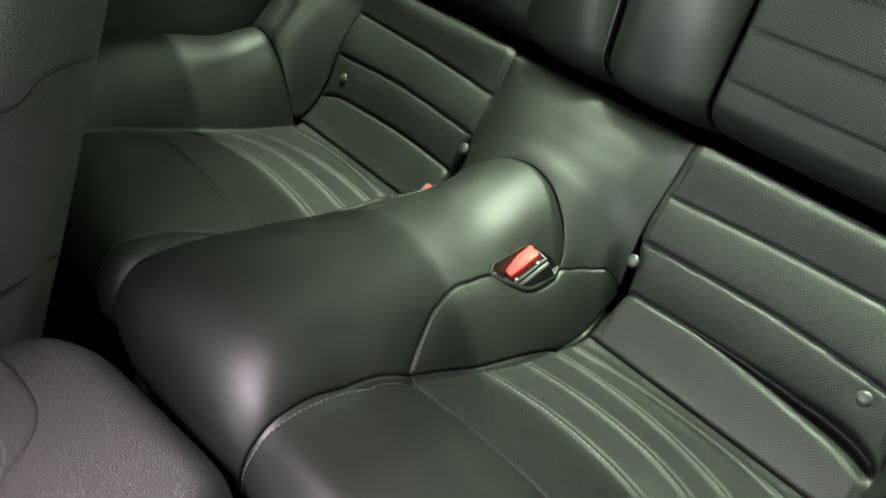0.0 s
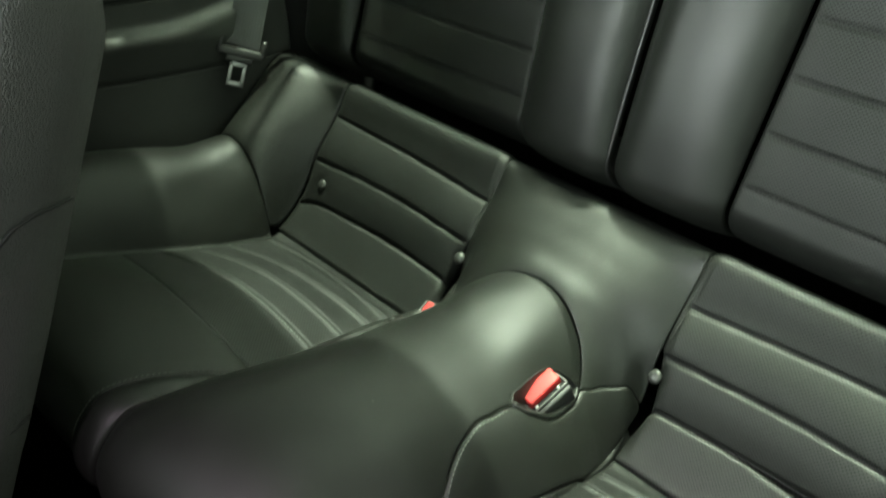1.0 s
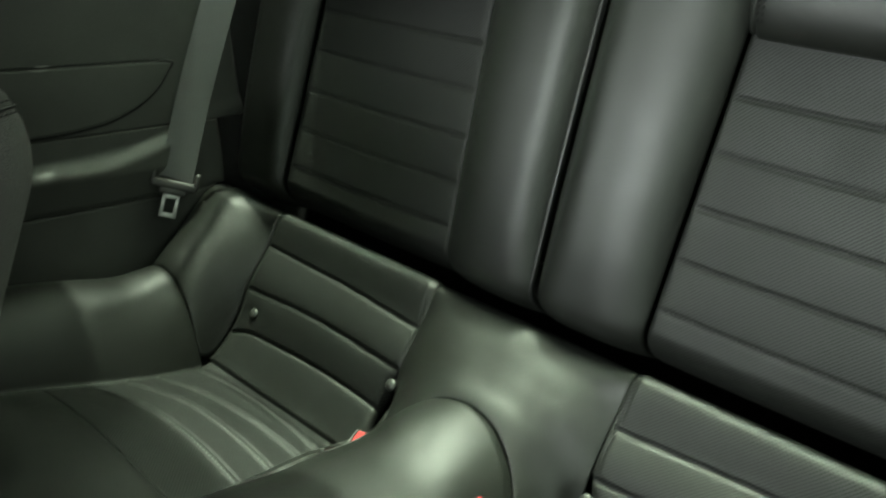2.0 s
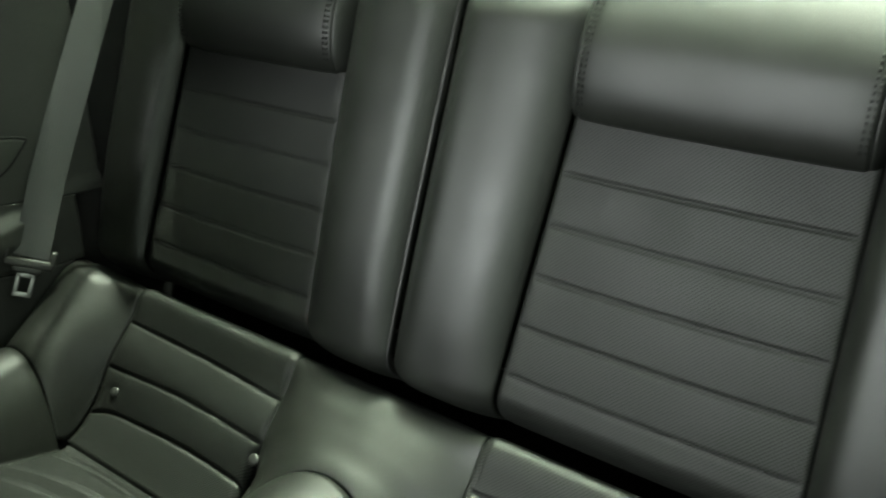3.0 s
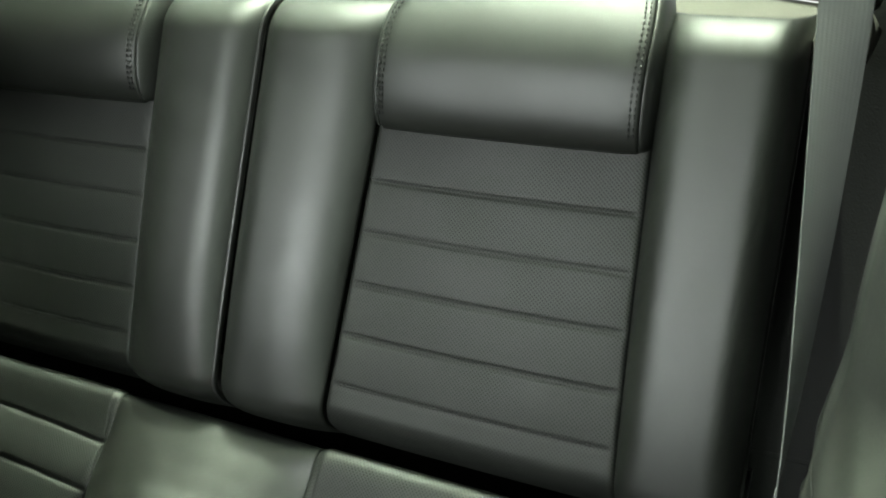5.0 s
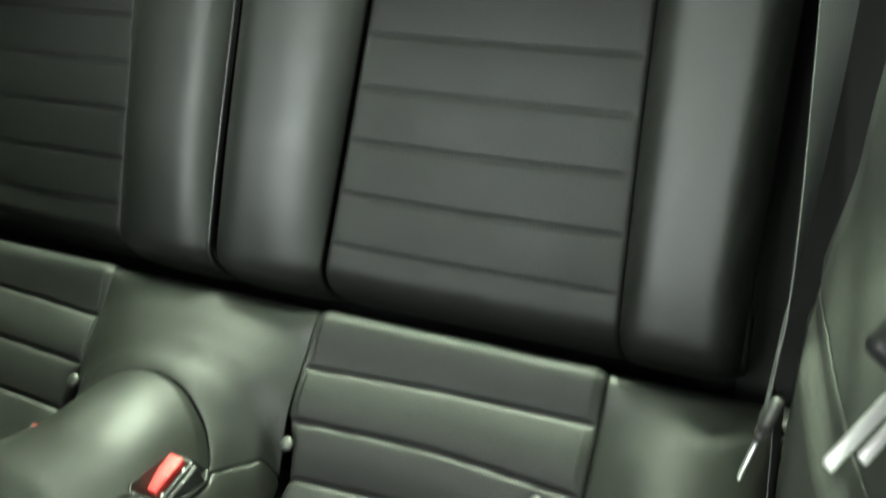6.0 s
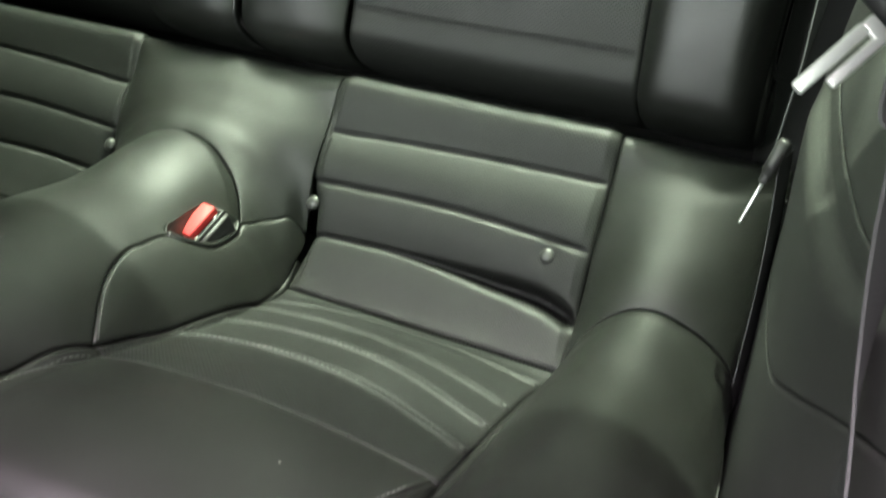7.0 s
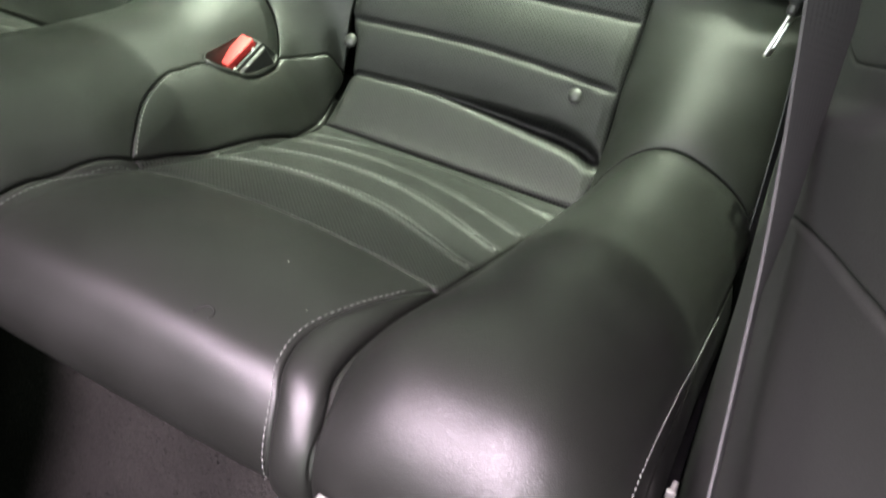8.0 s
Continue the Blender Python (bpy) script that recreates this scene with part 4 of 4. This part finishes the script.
panel("console_body", console_place, (0.02, math.pi - 0.02), (-0.75, 0.425), CONSOLE, console, 120, 200, edge=0.002, sink=0.001, thick=0.01,
      label="grained leather console cover", toward=(0, 0, 1), ends=0.2)
lid_rings = []
for z, k in ((0.455, 1.0), (0.4715, 1.0), (0.4730, 0.985), (0.4740, 0.95), (0.4746, 0.85), (0.4750, 0.55), (0.4751, 0.1)):
    lid_rings.append(((-0.022, 0.120, z), 0.100 * k, 0.212 - 0.1 * (1 - k), (1, 0.1, 0), (-0.1, 1, 0)))
loft("console_lid", lid_rings, CONSOLE, console, "padded armrest lid", 3.0, 72)
stitches("lid_stitching", smooth_curve([(-0.075, 0.262, 0.4745), (-0.03, 0.288, 0.474), (0.02, 0.297, 0.474), (0.052, 0.283, 0.474)], 60) + np.array([0, 0, 0.0008]), console, THREAD)
scuffs = [console_place(np.array([1.05 + 0.02 * i]), np.array([0.372 + 0.004 * (i % 3)]))[0] + np.array([0, 0, 0.0008]) for i in range(9)]
stitches("scuff_mark", scuffs, console, THREAD, 0.0030, 0.0022, 0.0004, "pale scratch in the leather")


# Front seat belt hanging at the door pillar, with its tongue.
belt = thing("front_seat_belt", "grey webbing front seat belt hanging at the door pillar", "seat belt")
near_edge = smooth_curve([(0.690, 0.335, 0.15), (0.664, 0.417, 0.40), (0.648, 0.471, 0.54), (0.638, 0.505, 0.62), (0.630, 0.531, 0.66), (0.623, 0.543, 0.70), (0.618, 0.544, 0.74), (0.611, 0.539, 0.80), (0.640, 0.50, 1.20)], 110)
twist = np.clip((near_edge[:, 2:] - 0.605) / 0.10, 0, 1)
across = np.array([-0.03, 0.84, -0.54]) + np.array([0.39, 0.14, 0.04]) * twist
across /= np.linalg.norm(across, axis=1, keepdims=True)
ribbon("webbing", near_edge + across * 0.0235, across, 0.0235, DARK_WEB, belt)
right, up = Vector((0.904, 0.427, 0.007)), Vector((-0.249, 0.512, 0.822))
axis = (right * 0.75 + up * 0.66).normalized()
flat = (right * -0.66 + up * 0.75).normalized()
m = Matrix((flat, axis, flat.cross(axis))).transposed().to_4x4()
m.translation = Vector((0.589, 0.572, 0.741)) + axis * 0.021
bm = bmesh.new()
for size, off in (((0.0050, 0.033, 0.0028), (0.0032, -0.0065, 0)), ((0.0044, 0.026, 0.0028), (-0.0034, 0.0, 0)), ((0.0105, 0.006, 0.0028), (0, 0.012, 0))):
    box(bm, size, off, None, 0.0012, 3)
bmesh.ops.transform(bm, matrix=m, verts=bm.verts)
part("metal_plate", bm, SUNLIT_STEEL, belt, "bright metal tongue plate")
bm = bmesh.new()
box(bm, (0.044, 0.022, 0.010), (0, 0.027, 0), None, 0.0045, 3)
bmesh.ops.transform(bm, matrix=m, verts=bm.verts)
part("tongue_head", bm, BUCKLE_DARK, belt, "dark plastic tongue head")

# Seams on the front seat.
for pts in ([(-0.150, 0.36, 0.655), (-0.146, 0.42, 0.652), (-0.148, 0.455, 0.668), (-0.156, 0.50, 0.668)], [(-0.150, 0.30, 0.485), (-0.148, 0.36, 0.487), (-0.158, 0.41, 0.492)]):
    tube("seam", smooth_curve(pts, 30), 0.0016, PIPING, front)
for drop in (0.0, 0.0045, 0.0090):
    pts = smooth_curve([(-0.1690, 0.480, 0.8365 - drop), (-0.1715, 0.512, 0.8350 - drop), (-0.1765, 0.5415, 0.8335 - drop), (-0.1832, 0.5565, 0.8325 - drop), (-0.1965, 0.5725, 0.8290 - drop)], 40)
    pts += np.array([0.0012, 0.0008, 0.0008]) + drop * np.array([0.35, 0.30, 0])
    if drop == 0.0045:
        tube("seam", pts, 0.0016, PIPING, front)
    else:
        stitches("seam_stitching", pts, front, DARK_THREAD, 0.0062, 0.0046, 0.0009)


# ---- small things on the seat and floor ----
def speck(x, s0, size, turn):
    p = bench(np.array([x]), np.array([s0]))[0]
    bm = bmesh.new()
    box(bm, (size, size * 0.45, size * 0.3), (0, 0, 0), None, size * 0.12)
    bmesh.ops.transform(bm, matrix=Matrix.Translation(p + UP * (size * 0.15 + 0.0022)) @ Matrix.Rotation(turn, 4, "Z"), verts=bm.verts)
    ob = part("lint", bm, LINT, None, "tiny pale lint speck on black leather")
    return tagged(ob, category="lint", group="lint on the bench")


LINT = material("pale_lint", (0.45, 0.44, 0.40), 0.9)[0]
speck(0.346, 9.75, 0.0016, 0.4)
speck(0.388, 10.25, 0.0011, 1.2)
speck(0.030, 8.9, 0.0010, 0.2)
mark = [bench(np.array([x]), np.array([s0]))[0] + UP * 0.0021 for x, s0 in ((0.328, 11.02), (0.330, 10.90), (0.334, 10.82), (0.339, 10.82), (0.342, 10.90), (0.341, 11.0))]
tube("scuff_mark", smooth_curve(mark, 24), 0.0005, BLACK_THREAD, bench_seat, "small dark curved scuff")

for at_point, size, tail in (((0.470, 0.4265, 0.4215), (0.018, 0.006, 0.010), 0.03), ((0.627, 0.552, 0.385), (0.006, 0.004, 0.011), 0.012)):
    bm = bmesh.new()
    box(bm, size, at_point, None, 0.0015)
    box(bm, (size[0] * 0.6, tail, size[2] * 0.5), (at_point[0], at_point[1] + tail / 2, at_point[2] - 0.003), None, 0.001)
    clip = part("trim_clip", bm, PALE, None, "pale grey plastic trim clip at the cushion edge")
    tagged(clip, category="clip", group="trim clips")

rng = random.Random(7)
verts, faces = [], []
for _ in range(15000):
    x, v = rng.uniform(0.02, 0.66), rng.uniform(1.12, 1.75)
    root = carpet_place(x, v)
    a, lean = rng.uniform(0, 2 * math.pi), rng.uniform(0.2, 1.0)
    long, half = rng.uniform(0.003, 0.0065), rng.uniform(0.0004, 0.0008)
    dx, dy = math.cos(a), math.sin(a)
    tip = root + np.array([dx * lean, dy * lean, 1.0]) * long
    o = len(verts)
    verts += [root + np.array([-dy * half, dx * half, 0]), root + np.array([dy * half, -dx * half, 0]), tip]
    faces.append((o, o + 1, o + 2))
pile = link_mesh("carpet_pile", verts, faces, PILE, None, smooth=False)
tagged(pile, "short black and grey carpet fibres on the floor", "carpet", kind="stuff")


# ---- outside the rear window ----
GLOW = bpy.data.materials.new("bright_outside")
GLOW.use_nodes = True
GLOW.node_tree.nodes.clear()
out = GLOW.node_tree.nodes.new("ShaderNodeOutputMaterial")
emit = GLOW.node_tree.nodes.new("ShaderNodeEmission")
emit.inputs["Color"].default_value, emit.inputs["Strength"].default_value = (1.0, 1.0, 0.98, 1), 0.3
GLOW.node_tree.links.new(emit.outputs[0], out.inputs["Surface"])
backdrop = link_mesh("backdrop", [(-2.4, 3.4, 0.1), (2.4, 3.4, 0.1), (2.4, 3.4, 2.2), (-2.4, 3.4, 2.2)], [(0, 1, 2, 3)], GLOW, smooth=False)
tagged(backdrop, "bright white daylight outside the rear window", "backdrop", kind="structure")
